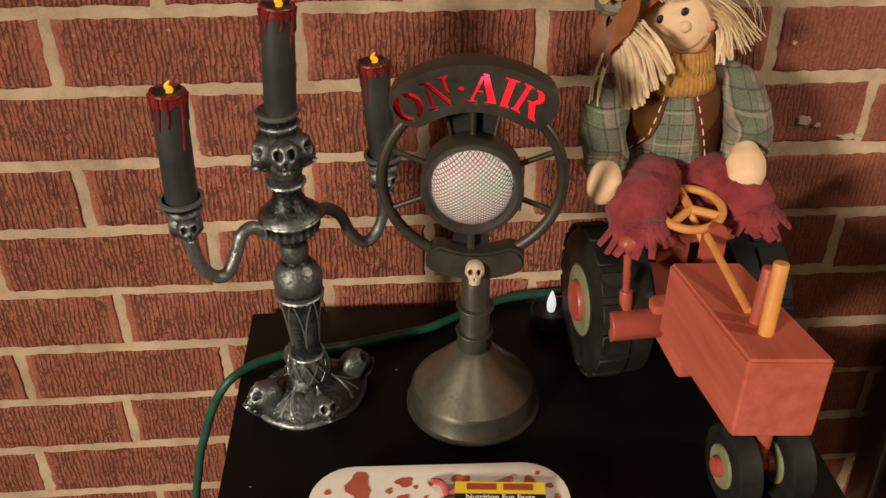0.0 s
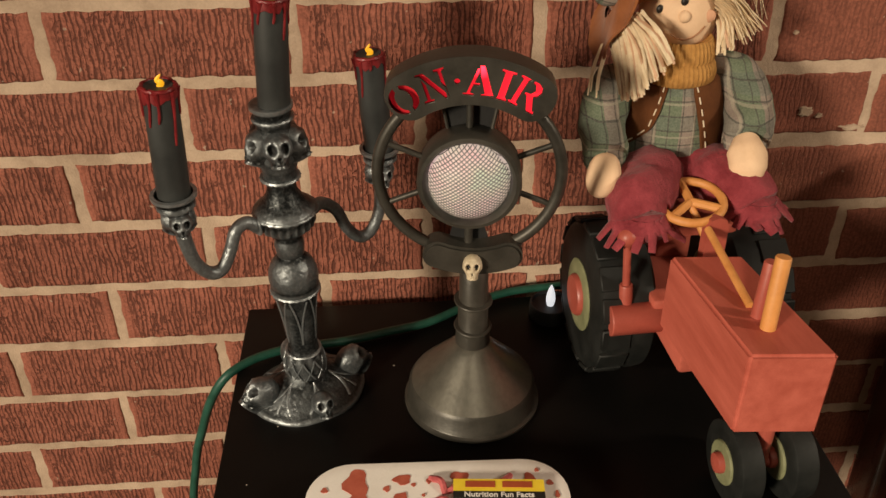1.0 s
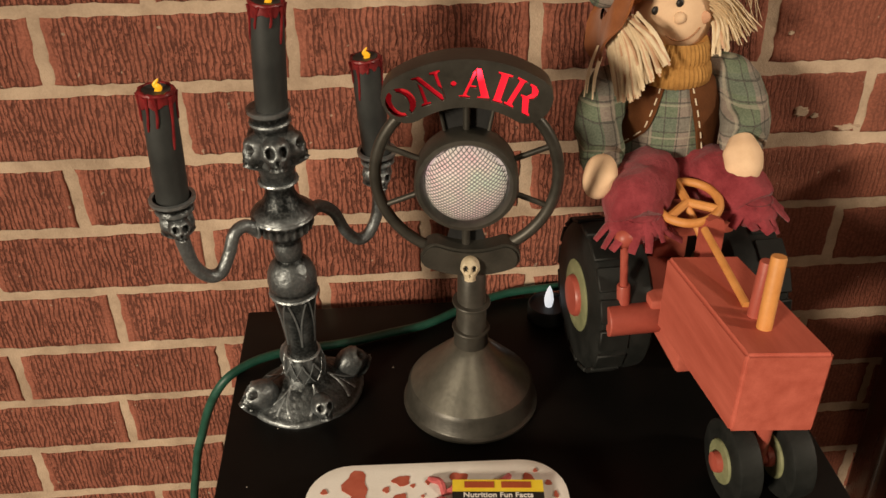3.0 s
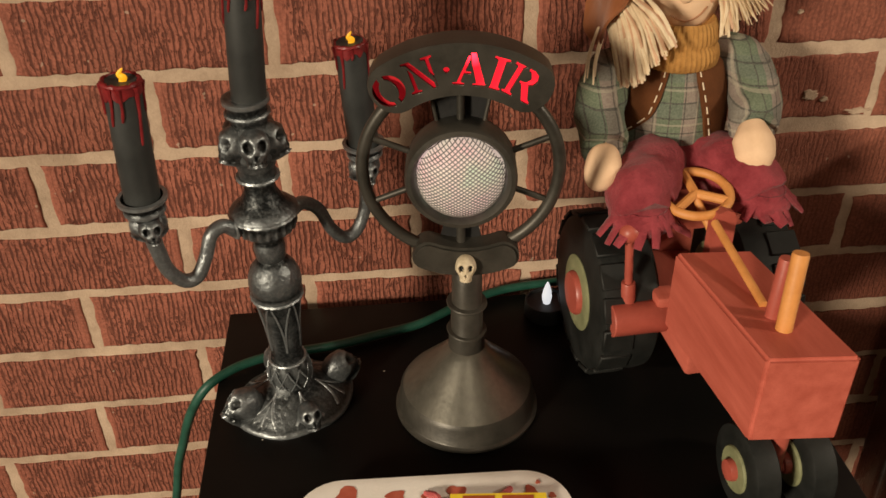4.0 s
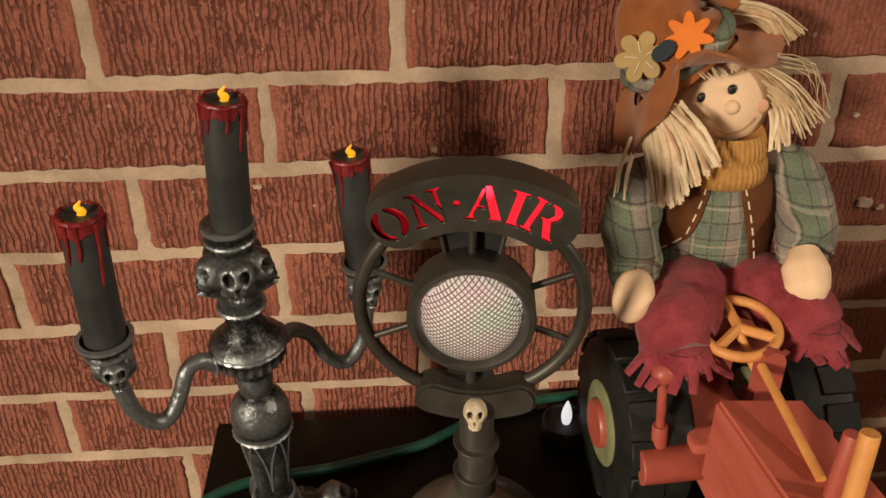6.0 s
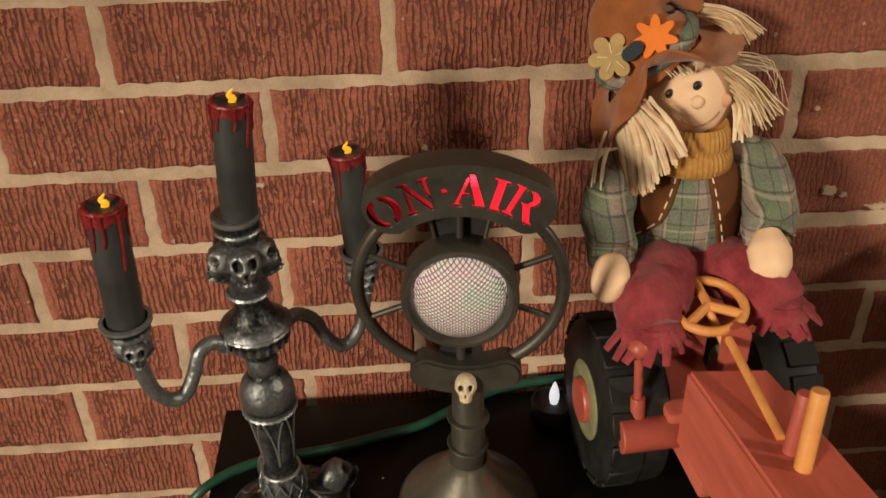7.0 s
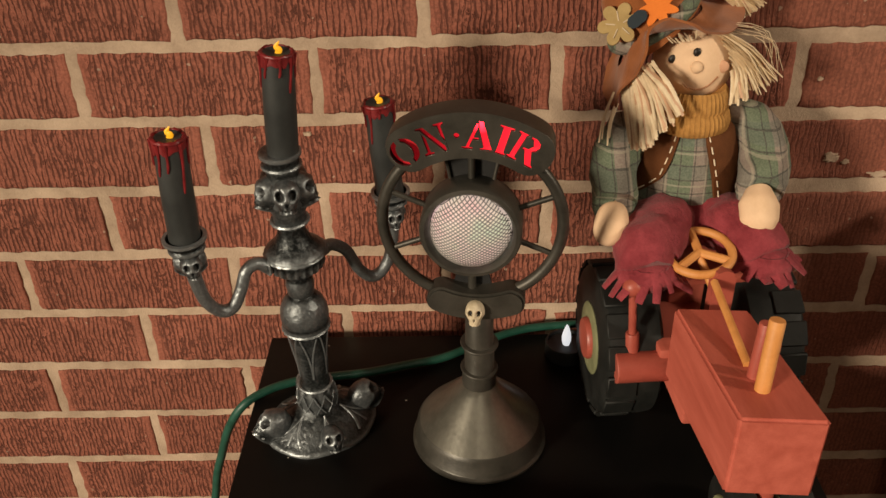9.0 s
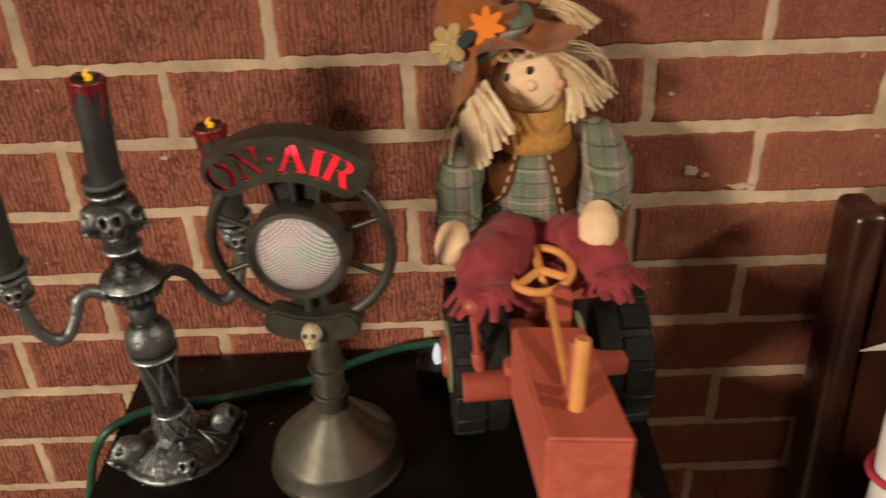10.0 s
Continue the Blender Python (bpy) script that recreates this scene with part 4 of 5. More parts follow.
# roll-neck
dress(KNIT, lambda b: torso(b, [(0.0100, 1.030), (0.0200, 1.033), (0.0235, 1.037), (0.0255, 1.034), (0.0272, 1.028), (0.0276, 1.023), (0.0260, 1.0200), (0.0284, 1.017), (0.0298, 1.011), (0.0290, 1.005), (0.0240, 1.002)], 0.3025, -0.069, 0.95, 0, 2 * math.pi, 144, rib=0.022))
# body, with crumpled plaid shirt
BODY = [(0.035, 0.928), (0.041, 0.936), (0.0415, 0.950), (0.0405, 0.968), (0.0375, 0.986), (0.032, 1.002), (0.022, 1.012), (0.012, 1.016)]
start = len(dm.verts)
CX, CY = 0.3045, -0.066
dress(PLAID, lambda b: torso(b, BODY, CX, CY, 0.80))
crumple(start, 0.0012, 90)
start = len(dm.verts)
V = [(r + 0.0022, z) for r, z in BODY[:-1]]


def girth(z):
    return float(np.interp(z, [q[1] for q in V], [q[0] for q in V]))


def opening(side, z):
    """Angle of the waistcoat's front edge; the two edges part towards the hem."""
    if side < 0:
        x = float(np.interp(z, [0.940, 0.955, 0.972, 1.010], [0.258, 0.267, 0.2810, 0.2925]))
    else:
        x = float(np.interp(z, [0.940, 0.963, 1.010], [0.325, 0.320, 0.3085]))
    return -math.acos(max(-0.97, min(0.97, (x - CX) / girth(z))))


def waistcoat(b, side):
    rows = []
    zs = [0.940 + 0.068 * k / 12 for k in range(13)]
    for thick in (0.0, 0.0022):
        for z in (zs if not thick else zs[::-1]):
            a0 = opening(side, z)
            a1 = radians(40) if side > 0 else radians(-206)
            r = girth(z) - thick
            rows.append([b.verts.new((CX + r * math.cos(a0 + (a1 - a0) * i / 22), CY + 0.82 * r * math.sin(a0 + (a1 - a0) * i / 22), z)) for i in range(23)])
    rows.append(rows[0])
    for p, q in zip(rows, rows[1:]):
        for i in range(22):
            b.faces.new((p[i], p[i + 1], q[i + 1], q[i]))
    for i in (0, 22):
        b.faces.new([row[i] for row in rows[:-1]])


for side in (-1, 1):
    dress(VEST, lambda b: waistcoat(b, side))
crumple(start, 0.0008, 70)
# running stitches down the front edges
for side in (-1, 1):
    for k in range(7):
        ends = []
        for z in (0.946 + 0.0090 * k, 0.9512 + 0.0090 * k):
            r, ang = girth(z) + 0.0007, opening(side, z) + side * 0.075
            ends.append((CX + r * math.cos(ang), CY + 0.82 * r * math.sin(ang), z))
        dress(STITCH, lambda b: tube(ends, 0.00055, 5, b))
# sleeves and mitten hands
start = len(dm.verts)
dress(PLAID, lambda b: tube(smooth_path([(0.274, -0.050, 1.003), (0.256, -0.062, 0.990), (0.2445, -0.082, 0.973), (0.2425, -0.110, 0.957)], 7), [0.0125, 0.0185, 0.0190, 0.0180, 0.0170], 24, b))
dress(PLAID, lambda b: tube(smooth_path([(0.335, -0.050, 1.006), (0.353, -0.060, 0.997), (0.3610, -0.080, 0.983), (0.3520, -0.108, 0.9655)], 7), [0.0125, 0.0185, 0.0200, 0.0195, 0.0180], 24, b))
for ring_c, ring_r in (((0.241, -0.110, 0.957), 0.0168), ((0.3520, -0.108, 0.9655), 0.0178)):
    dress(PLAID, lambda b: ball((ring_r, 0.0075, ring_r), ring_c, 22, 12, b, Matrix.Rotation(radians(-30), 4, "X")))
crumple(start, 0.0030, 75)
start = len(dm.verts)
dress(SKIN, lambda b: ball((0.0135, 0.0130, 0.0180), (0.2370, -0.128, 0.9500), 24, 18, b, Matrix.Rotation(radians(-24), 4, "X") @ Matrix.Rotation(radians(8), 4, "Y")))
dress(SKIN, lambda b: tube(smooth_path([(0.3495, -0.112, 0.9670), (0.3480, -0.122, 0.9610), (0.3470, -0.130, 0.9530), (0.3475, -0.135, 0.9430), (0.3480, -0.137, 0.9370)], 5), [0.0100, 0.0145, 0.0142, 0.0090, 0.0030], 22, b))
crumple(start, 0.0016, 60)
# trousers
start = len(dm.verts)
dress(TROUSER, lambda b: ball((0.046, 0.036, 0.025), (0.307, -0.078, 0.930), 32, 20, b))
dress(TROUSER, lambda b: tube(smooth_path([(0.296, -0.085, 0.932), (0.276, -0.115, 0.934), (0.262, -0.141, 0.932), (0.262, -0.153, 0.923)], 7), [0.022, 0.0255, 0.0250, 0.0190], 28, b))
dress(TROUSER, lambda b: tube(smooth_path([(0.320, -0.085, 0.932), (0.338, -0.108, 0.935), (0.348, -0.127, 0.933), (0.354, -0.139, 0.924)], 7), [0.022, 0.0255, 0.0250, 0.0190], 28, b))
crumple(start, 0.0042, 62)
for cx, cy, cz in ((0.262, -0.152, 0.921), (0.3545, -0.138, 0.922)):
    dress(TROUSER, lambda b: ball((0.0235, 0.0200, 0.0125), (cx, cy, cz), 28, 16, b))
crumple(start, 0.0012, 150)
rnd = random.Random(5)
for cx, cy, cz, turn in ((0.262, -0.153, 0.924, 0.10), (0.3545, -0.139, 0.925, 0.50)):
    for k in range(9):
        a = -math.pi * 1.02 + (math.pi * 1.10) * k / 8 + turn
        ln = rnd.uniform(0.010, 0.019)
        w = rnd.uniform(0.0038, 0.0056)
        dx, dy = math.cos(a), math.sin(a)
        p0 = (cx + 0.015 * dx, cy + 0.013 * dy, cz + 0.006)
        p1 = (cx + 0.022 * dx, cy + 0.018 * dy, cz - 0.003 + rnd.uniform(-0.002, 0.003))
        a += rnd.uniform(-0.15, 0.15)
        p2 = (cx + (0.021 + ln * 0.75) * math.cos(a), cy + (0.017 + ln * 0.55) * math.sin(a), cz - 0.004 - ln * 0.5 * (0.5 + 0.8 * rnd.random()))
        dress(TROUSER, lambda b: tube(smooth_path([p0, p1, p2], 4), [w * 1.1, w, w * 0.9, w * 0.75], 8, b, flat=0.32))


# hat: a waving brim turned up over the forehead, crown bent over, plaid band, felt leaves
BRIM_EDGE = [(0.245, -0.062, 1.015), (0.242, -0.084, 1.038), (0.252, -0.091, 1.053), (0.2575, -0.093, 1.070), (0.258, -0.093, 1.087), (0.270, -0.095, 1.096), (0.286, -0.095, 1.092), (0.303, -0.086, 1.083), (0.324, -0.072, 1.079),
             (0.338, -0.050, 1.084), (0.336, -0.025, 1.092), (0.315, -0.012, 1.088), (0.280, -0.010, 1.070), (0.250, -0.016, 1.045), (0.240, -0.038, 1.022)]
BRIM_ROOT = [(0.2465, -0.055, 1.047), (0.2500, -0.070, 1.062), (0.2530, -0.074, 1.072), (0.2560, -0.077, 1.078), (0.2600, -0.078, 1.081), (0.2720, -0.080, 1.083), (0.2880, -0.078, 1.087), (0.3000, -0.068, 1.092), (0.3030, -0.054, 1.093),
             (0.3050, -0.042, 1.092), (0.3020, -0.030, 1.088), (0.2950, -0.020, 1.082), (0.2800, -0.015, 1.070), (0.2620, -0.022, 1.058), (0.2510, -0.040, 1.049)]


def round_path(points, n):
    """Catmull-Rom through a closed ring of points."""
    k = len(points)
    return [smooth_path([points[(i + j) % k] for j in (-1, 0, 1, 2)], n)[n + m] for i in range(k) for m in range(n)]


def hat(b):
    edge, root = round_path(BRIM_EDGE, 5), round_path(BRIM_ROOT, 5)
    n = len(edge)
    rows = []
    for k in range(7):
        s = k / 6
        rows.append([root[i].lerp(edge[i], s) + Vector((0, 0, -0.0025 * math.sin(math.pi * s))) for i in range(n)])
    norm = []
    for k in range(7):
        line_n = []
        for i in range(n):
            along = rows[k][(i + 1) % n] - rows[k][i - 1]
            across = rows[min(k + 1, 6)][i] - rows[max(k - 1, 0)][i]
            line_n.append(along.cross(across).normalized())
        norm.append(line_n)
    top = [[b.verts.new(rows[k][i] + norm[k][i] * 0.0010) for i in range(n)] for k in range(7)]
    low = [[b.verts.new(rows[k][i] - norm[k][i] * 0.0010) for i in range(n)] for k in range(7)]
    for grid in (top, low):
        for p, q in zip(grid, grid[1:]):
            for i in range(n):
                j = (i + 1) % n
                b.faces.new((p[i], p[j], q[j], q[i]))
    for i in range(n):
        j = (i + 1) % n
        b.faces.new((top[-1][i], top[-1][j], low[-1][j], low[-1][i]))


start = len(dm.verts)
dress(FELT, hat)
dress(FELT, lambda b: tube(smooth_path([(0.2790, -0.047, 1.072), (0.2650, -0.044, 1.088), (0.2600, -0.040, 1.103), (0.2660, -0.036, 1.117), (0.2830, -0.032, 1.121), (0.2990, -0.030, 1.112), (0.3080, -0.030, 1.102)], 6), [0.0350, 0.0325, 0.0280, 0.0210, 0.0135, 0.0095, 0.0070], 32, b))
crumple(start, 0.0014, 55)
bandpath = []
for i in range(60):
    a = 2 * math.pi * i / 60
    u, f = Vector((0.80, 0.02, 0.60)), Vector((0.05, -0.98, 0.10))
    bandpath.append(Vector((0.2710, -0.0450, 1.0800)) + 0.0325 * (u * math.cos(a) + f * math.sin(a)))
dress(PLAID, lambda b: tube(bandpath, 0.0062, 12, b, closed=True))


def felt_leaf(index, at, size, points, turn, deep):
    pts = []
    for i in range(points * 8):
        a = 2 * math.pi * i / (points * 8)
        r = size * (1 - deep + deep * abs(math.cos(points * a / 2)) ** (0.7 if points == 6 else 1.7))
        pts.append((r * math.cos(a), r * math.sin(a)))

    def make(b):
        m = Matrix.Translation(at) @ turn
        lo = [b.verts.new(m @ Vector((x, 0.0007, z))) for x, z in pts]
        hi = [b.verts.new(m @ Vector((x * 0.97, -0.0007, z * 0.97))) for x, z in pts]
        mid = b.verts.new(m @ Vector((0, -0.0016, 0)))
        for i in range(len(pts)):
            j = (i + 1) % len(pts)
            b.faces.new((lo[i], lo[j], hi[j], hi[i]))
            b.faces.new((hi[i], hi[j], mid))
        b.faces.new(lo[::-1])
    dress(index, make)


TL = Matrix.Rotation(radians(-22), 4, "Z") @ Matrix.Rotation(radians(-25), 4, "X") @ Matrix.Rotation(radians(-18), 4, "Y")
felt_leaf(TAN, (0.2400, -0.0735, 1.0860), 0.0160, 6, TL, 0.42)
felt_leaf(LEAF, (0.2665, -0.0765, 1.0990), 0.0150, 7, TL @ Matrix.Rotation(0.4, 4, "Y"), 0.45)
felt_leaf(NAVY, (0.2520, -0.0785, 1.0910), 0.0080, 2, TL @ Matrix.Rotation(-0.5, 4, "Y"), 0.42)
for k in range(5):
    a = radians(72 * k + 20)
    m = Matrix.Translation((0.2400, -0.0758, 1.0860)) @ TL
    dress(STITCH, lambda b: tube([m @ Vector((0.003 * math.cos(a), 0, 0.003 * math.sin(a))), m @ Vector((0.010 * math.cos(a), 0, 0.010 * math.sin(a)))], 0.0004, 4, b))


# raffia hair and the tuft at the hat's tip
def straws(count, root0, root1, tip0, tip1, spread, bend, w0=0.0011, w1=0.0021, pink=0.25):
    for k in range(count):
        f = (k + rnd.random()) / count
        g = min(1, max(0, f + rnd.uniform(-0.12, 0.12)))
        p0 = Vector(root0).lerp(Vector(root1), f) + Vector([rnd.uniform(-0.003, 0.003) for _ in range(3)])
        p2 = Vector(tip0).lerp(Vector(tip1), g) + Vector([rnd.uniform(-spread, spread) for _ in range(3)])
        p1 = p0.lerp(p2, 0.45) + Vector(bend) * rnd.uniform(0.5, 1.3)
        w = rnd.uniform(w0, w1)
        dress(STRAW_PINK if rnd.random() < pink else STRAW, lambda b: tube(smooth_path([p0, p1, p2], 3), [w * 0.8, w, w, w * 0.7], 5, b, flat=0.35))


straws(30, (0.2480, -0.068, 1.0370), (0.2620, -0.083, 1.0520), (0.2535, -0.098, 0.9990), (0.2640, -0.110, 1.0040), 0.0025, (-0.001, -0.006, 0.003), 0.0012, 0.0021, 0.35)
straws(34, (0.2530, -0.080, 1.0500), (0.2620, -0.085, 1.0590), (0.2600, -0.109, 1.0030), (0.2840, -0.113, 1.0340), 0.0025, (0.000, -0.007, 0.004), 0.0012, 0.0021, 0.25)
straws(22, (0.2500, -0.066, 1.0420), (0.2600, -0.078, 1.0560), (0.2550, -0.092, 1.0030), (0.2800, -0.106, 1.0240), 0.003, (-0.001, -0.006, 0.003), 0.0012, 0.0021, 0.2)
straws(50, (0.3120, -0.068, 1.0800), (0.3270, -0.058, 1.0560), (0.3630, -0.076, 1.0430), (0.3290, -0.085, 1.0270), 0.003, (0.004, -0.005, 0.003), 0.0011, 0.0020, 0.08)
straws(12, (0.2740, -0.0800, 1.0780), (0.2960, -0.0760, 1.0800), (0.2780, -0.0830, 1.0735), (0.2990, -0.0780, 1.0760), 0.001, (0, -0.001, 0.0), 0.0007, 0.0012, 0.1)
straws(8, (0.318, -0.060, 1.082), (0.328, -0.055, 1.072), (0.3560, -0.072, 1.058), (0.3660, -0.072, 1.040), 0.004, (0.012, -0.006, 0.010), 0.0004, 0.0007, 0.0)
straws(4, (0.245, -0.066, 1.03), (0.247, -0.068, 1.02), (0.231, -0.080, 0.998), (0.238, -0.082, 0.992), 0.004, (-0.003, -0.004, 0.0), 0.0006, 0.0012, 0.0)
straws(64, (0.3060, -0.030, 1.107), (0.3120, -0.030, 1.099), (0.3560, -0.038, 1.089), (0.3400, -0.042, 1.079), 0.002, (0.004, -0.004, 0.005), 0.0010, 0.0020, 0.05)

ORIGIN = Vector((0.305, -0.08, 0.900))
place(dm, Matrix.Translation(-ORIGIN))
doll = new("scarecrow_doll", finish("scarecrow_doll", dm, True, 60))
for m in CLOTHS:
    doll.data.materials.append(m)
doll.matrix_world = Matrix.Translation(ORIGIN)
tagged(doll, "cloth scarecrow doll with raffia hair sitting on the toy tractor", "doll")

# ---------- extension cord ----------
cord = [(0.262, -0.010, TOP + 0.0045), (0.230, -0.012, TOP + 0.0045), (0.187, -0.018, TOP + 0.0045), (0.150, -0.034, TOP + 0.0045), (0.107, -0.060, TOP + 0.0045), (0.070, -0.071, TOP + 0.0045), (0.034, -0.081, TOP + 0.0045),
        (-0.000, -0.086, TOP + 0.0045), (-0.027, -0.091, TOP + 0.0045), (-0.052, -0.104, TOP + 0.0050), (-0.072, -0.117, TOP - 0.001), (-0.088, -0.118, TOP - 0.026), (-0.101, -0.113, TOP - 0.062), (-0.115, -0.110, TOP - 0.110), (-0.126, -0.11, TOP - 0.20), (-0.110, -0.10, TOP - 0.42), (-0.108, -0.10, 0.20), (-0.10, -0.08, 0.010), (-0.03, -0.05, 0.006)]
cord_ob = part("extension_cord", tube(smooth_path(cord, 8), 0.0040, 12), M_CORD)
tagged(cord_ob, "green rubber extension cord trailing over the table edge", "cord")

# ---------- LED tea light ----------
M_TEA = glow("lit_white_flame_tip", (0.92, 0.93, 0.95), 0.75)
tea = thing("tea_light", pose(0.2215, -0.052, TOP), "small black LED tea light with a white flame tip", "tea light")
part("cup", lathe([(0.0185, 0.0), (0.0195, 0.001), (0.0195, 0.014), (0.0188, 0.0155), (0.0175, 0.0155), (0.0170, 0.0125), (0.004, 0.0120)], 40), M_BLACK, tea)
part("flame_tip", lathe([(0.0030, 0.011), (0.0042, 0.0165), (0.0044, 0.020), (0.0036, 0.0255), (0.0020, 0.0310), (0.0006, 0.0345)], 20), M_TEA, tea, "white plastic flame tip")

# ---------- prop meat tray ----------
TX, TY = 0.0990, -0.3130
tray = thing("meat_tray", pose(TX, TY, TOP, 0, 0, -2.0), "white foam tray of fake mince under spattered film", "food tray")


def rounded(w, d, r, n=8):
    pts = []
    for cx, cy, a0 in ((w / 2 - r, d / 2 - r, 0), (-w / 2 + r, d / 2 - r, 90), (-w / 2 + r, -d / 2 + r, 180), (w / 2 - r, -d / 2 + r, 270)):
        for i in range(n + 1):
            a = radians(a0 + 90 * i / n)
            pts.append((cx + r * math.cos(a), cy + r * math.sin(a)))
    return pts


shell = bmesh.new()
rows = []
for w, d, r, z in ((0.150, 0.095, 0.018, 0.0), (0.178, 0.122, 0.030, 0.0165), (0.186, 0.130, 0.032, 0.0180), (0.186, 0.130, 0.032, 0.0200), (0.178, 0.122, 0.029, 0.0206), (0.170, 0.114, 0.026, 0.0206), (0.150, 0.095, 0.018, 0.0205)):
    rows.append([shell.verts.new((x, y, z)) for x, y in rounded(w, d, r)])
for p, q in zip(rows, rows[1:]):
    for i in range(len(p)):
        j = (i + 1) % len(p)
        shell.faces.new((p[i], p[j], q[j], q[i]))
shell.faces.new(rows[0][::-1])
shell.faces.new(rows[-1])
part("foam_tray", shell, M_FOAM, tray, "white foam tray")
rnd = random.Random(9)
for k in range(70):
    x, y = rnd.uniform(-0.028, 0.055), rnd.uniform(-0.045, 0.047)
    if x < 0.03 - (0.047 - y) * 0.2 - 0.03 and y > 0.02:
        x += 0.03
    a = rnd.uniform(0, math.pi)
    ln = rnd.uniform(0.005, 0.010)
    pts = [(x - ln * math.cos(a), y - ln * math.sin(a), 0.0200), (x, y, 0.0215 + rnd.uniform(0, 0.002)), (x + ln * math.cos(a + 0.6), y + ln * math.sin(a + 0.6), 0.0200)]
    part("mince_strand", tube(smooth_path(pts, 4), 0.0026, 7), M_MEAT, tray, "pink mince strand" if k == 0 else "")
spots = [(-0.058, 0.046, 0.011, 0.016), (-0.055, 0.032, 0.008, 0.012), (-0.025, 0.048, 0.008, 0.006), (-0.017, 0.043, 0.0022, 0.0022), (-0.036, 0.040, 0.0030, 0.0035), (-0.006, 0.046, 0.0025, 0.003), (0.016, 0.049, 0.0085, 0.006), (-0.026, 0.032, 0.006, 0.005),
         (-0.080, 0.040, 0.003, 0.003), (0.066, 0.044, 0.006, 0.008), (0.080, 0.041, 0.003, 0.003), (-0.072, 0.024, 0.005, 0.004), (0.084, 0.030, 0.002, 0.004), (-0.046, 0.018, 0.004, 0.007), (0.072, 0.053, 0.002, 0.002), (-0.010, 0.033, 0.0016, 0.0016), (-0.066, 0.008, 0.006, 0.005), (-0.04, -0.01, 0.008, 0.006), (-0.07, -0.03, 0.007, 0.009)]
for rank, (x, y, rx, ry) in enumerate(spots):
    up = 0.00003 * rank
    rx, ry = 0.78 * rx, 0.78 * ry
    b = bmesh.new()
    vs = []
    for i in range(18):
        a = 2 * math.pi * i / 18
        k = 1 + 0.16 * math.sin(3 * a + 40 * x) + 0.10 * math.sin(5 * a + 90 * y)
        vs.append((x + k * rx * math.cos(a), y + k * ry * math.sin(a)))
    lo = [b.verts.new((p, q, 0.0200)) for p, q in vs]
    hi = [b.verts.new((p, q, 0.0209 + up)) for p, q in vs]
    for i in range(18):
        j = (i + 1) % 18
        b.faces.new((lo[i], lo[j], hi[j], hi[i]))
    b.faces.new(hi)
    b.faces.new(lo[::-1])
    part("spatter", b, M_SPATTER, tray, "red spatter print")
label = new("fun_facts_label")
label.parent, label.matrix_local = tray, pose(0.0415, 0.008, 0.0252, 0, 0, -3)
part("paper", box((0.064, 0.066, 0.0006), (0, 0, 0), 0), M_LABEL_WHITE, label, "white printed label", smooth=False)
part("yellow_band", box((0.064, 0.011, 0.0006), (0, 0.0275, 0.0004), 0), M_YELLOW, label, smooth=False)
part("black_band", box((0.064, 0.0065, 0.0006), (0, 0.0188, 0.0004), 0), M_LABEL_BLACK, label, smooth=False)
for x0, n in ((-0.013, 6), (0.013, 6)):
    part("headline_bar", box((0.021, 0.0055, 0.0004), (x0, 0.0282, 0.0009), 0), M_LABEL_RED, label, smooth=False)


def words(name, text, size, at, material, parent):
    cu = bpy.data.curves.new(name, "FONT")
    cu.body, cu.size, cu.extrude, cu.offset = text, size, 0.00015, size * 0.018
    cu.align_x, cu.align_y = "CENTER", "CENTER"
    ob = bpy.data.objects.new(name, cu)
    me = bpy.data.meshes.new_from_object(ob)
    bpy.data.objects.remove(ob)
    out = new(name, me)
    me.materials.clear()
    me.materials.append(material)
    out.parent, out.matrix_local = parent, pose(*at)
    return out


words("title_text", "Nutrition Fun Facts", 0.0062, (0, 0.0188, 0.0009), M_LABEL_WHITE, label)
words("small_text", "Suggested Serving : Brained Curry", 0.0033, (0, 0.0128, 0.0005), M_LABEL_BLACK, label)
for k in range(6):
    part("text_bar", box((0.056 - 0.006 * (k % 3), 0.0018, 0.0003), (-0.002, 0.008 - 0.0052 * k, 0.0005), 0), M_LABEL_BLACK, label, smooth=False)

# ---------- wooden chair by the wall ----------
chair = thing("wooden_chair", pose(0.808, -0.28, 0), "dark varnished wooden chair with its back to the wall", "chair")
back = fill([[(-0.195, 0.55), (0.195, 0.55), (0.195, 0.92), (0.18, 0.935), (0.0, 0.955), (-0.18, 0.935), (-0.195, 0.92)]], 0.020)
part("back_panel", back, M_DARK_WOOD, chair, at=pose(0, 0.222, 0))
for s in (-1, 1):
    post = box((0.036, 0.046, 0.93), (0, 0, 0.465), 0.009, 3)
    for v in post.verts:
        v.co.y += 0.018 * max(0, v.co.z - 0.45) - 0.010
        v.co.x *= 1 - 0.25 * max(0, (v.co.z - 0.86) / 0.07) ** 2
        v.co.x -= s * 0.13 * max(0.0, min(0.30, 0.92 - v.co.z))
    part("back_post", post, M_DARK_WOOD, chair, at=pose(s * 0.222, 0.228, 0))
    part("front_leg", lathe([(0.016, 0.0), (0.020, 0.43)], 16), M_DARK_WOOD, chair, at=pose(s * 0.19, -0.18, 0))
part("seat", box((0.44, 0.43, 0.03), (0, 0.01, 0.445), 0.008), M_DARK_WOOD, chair)
cushion = thing("cushion", pose(0.788, -0.155, 0.46), "white cotton cushion with a crimson stripe on the chair", "cushion")
cb = ball((0.185, 0.066, 0.232), (0, 0, 0), 48, 32)
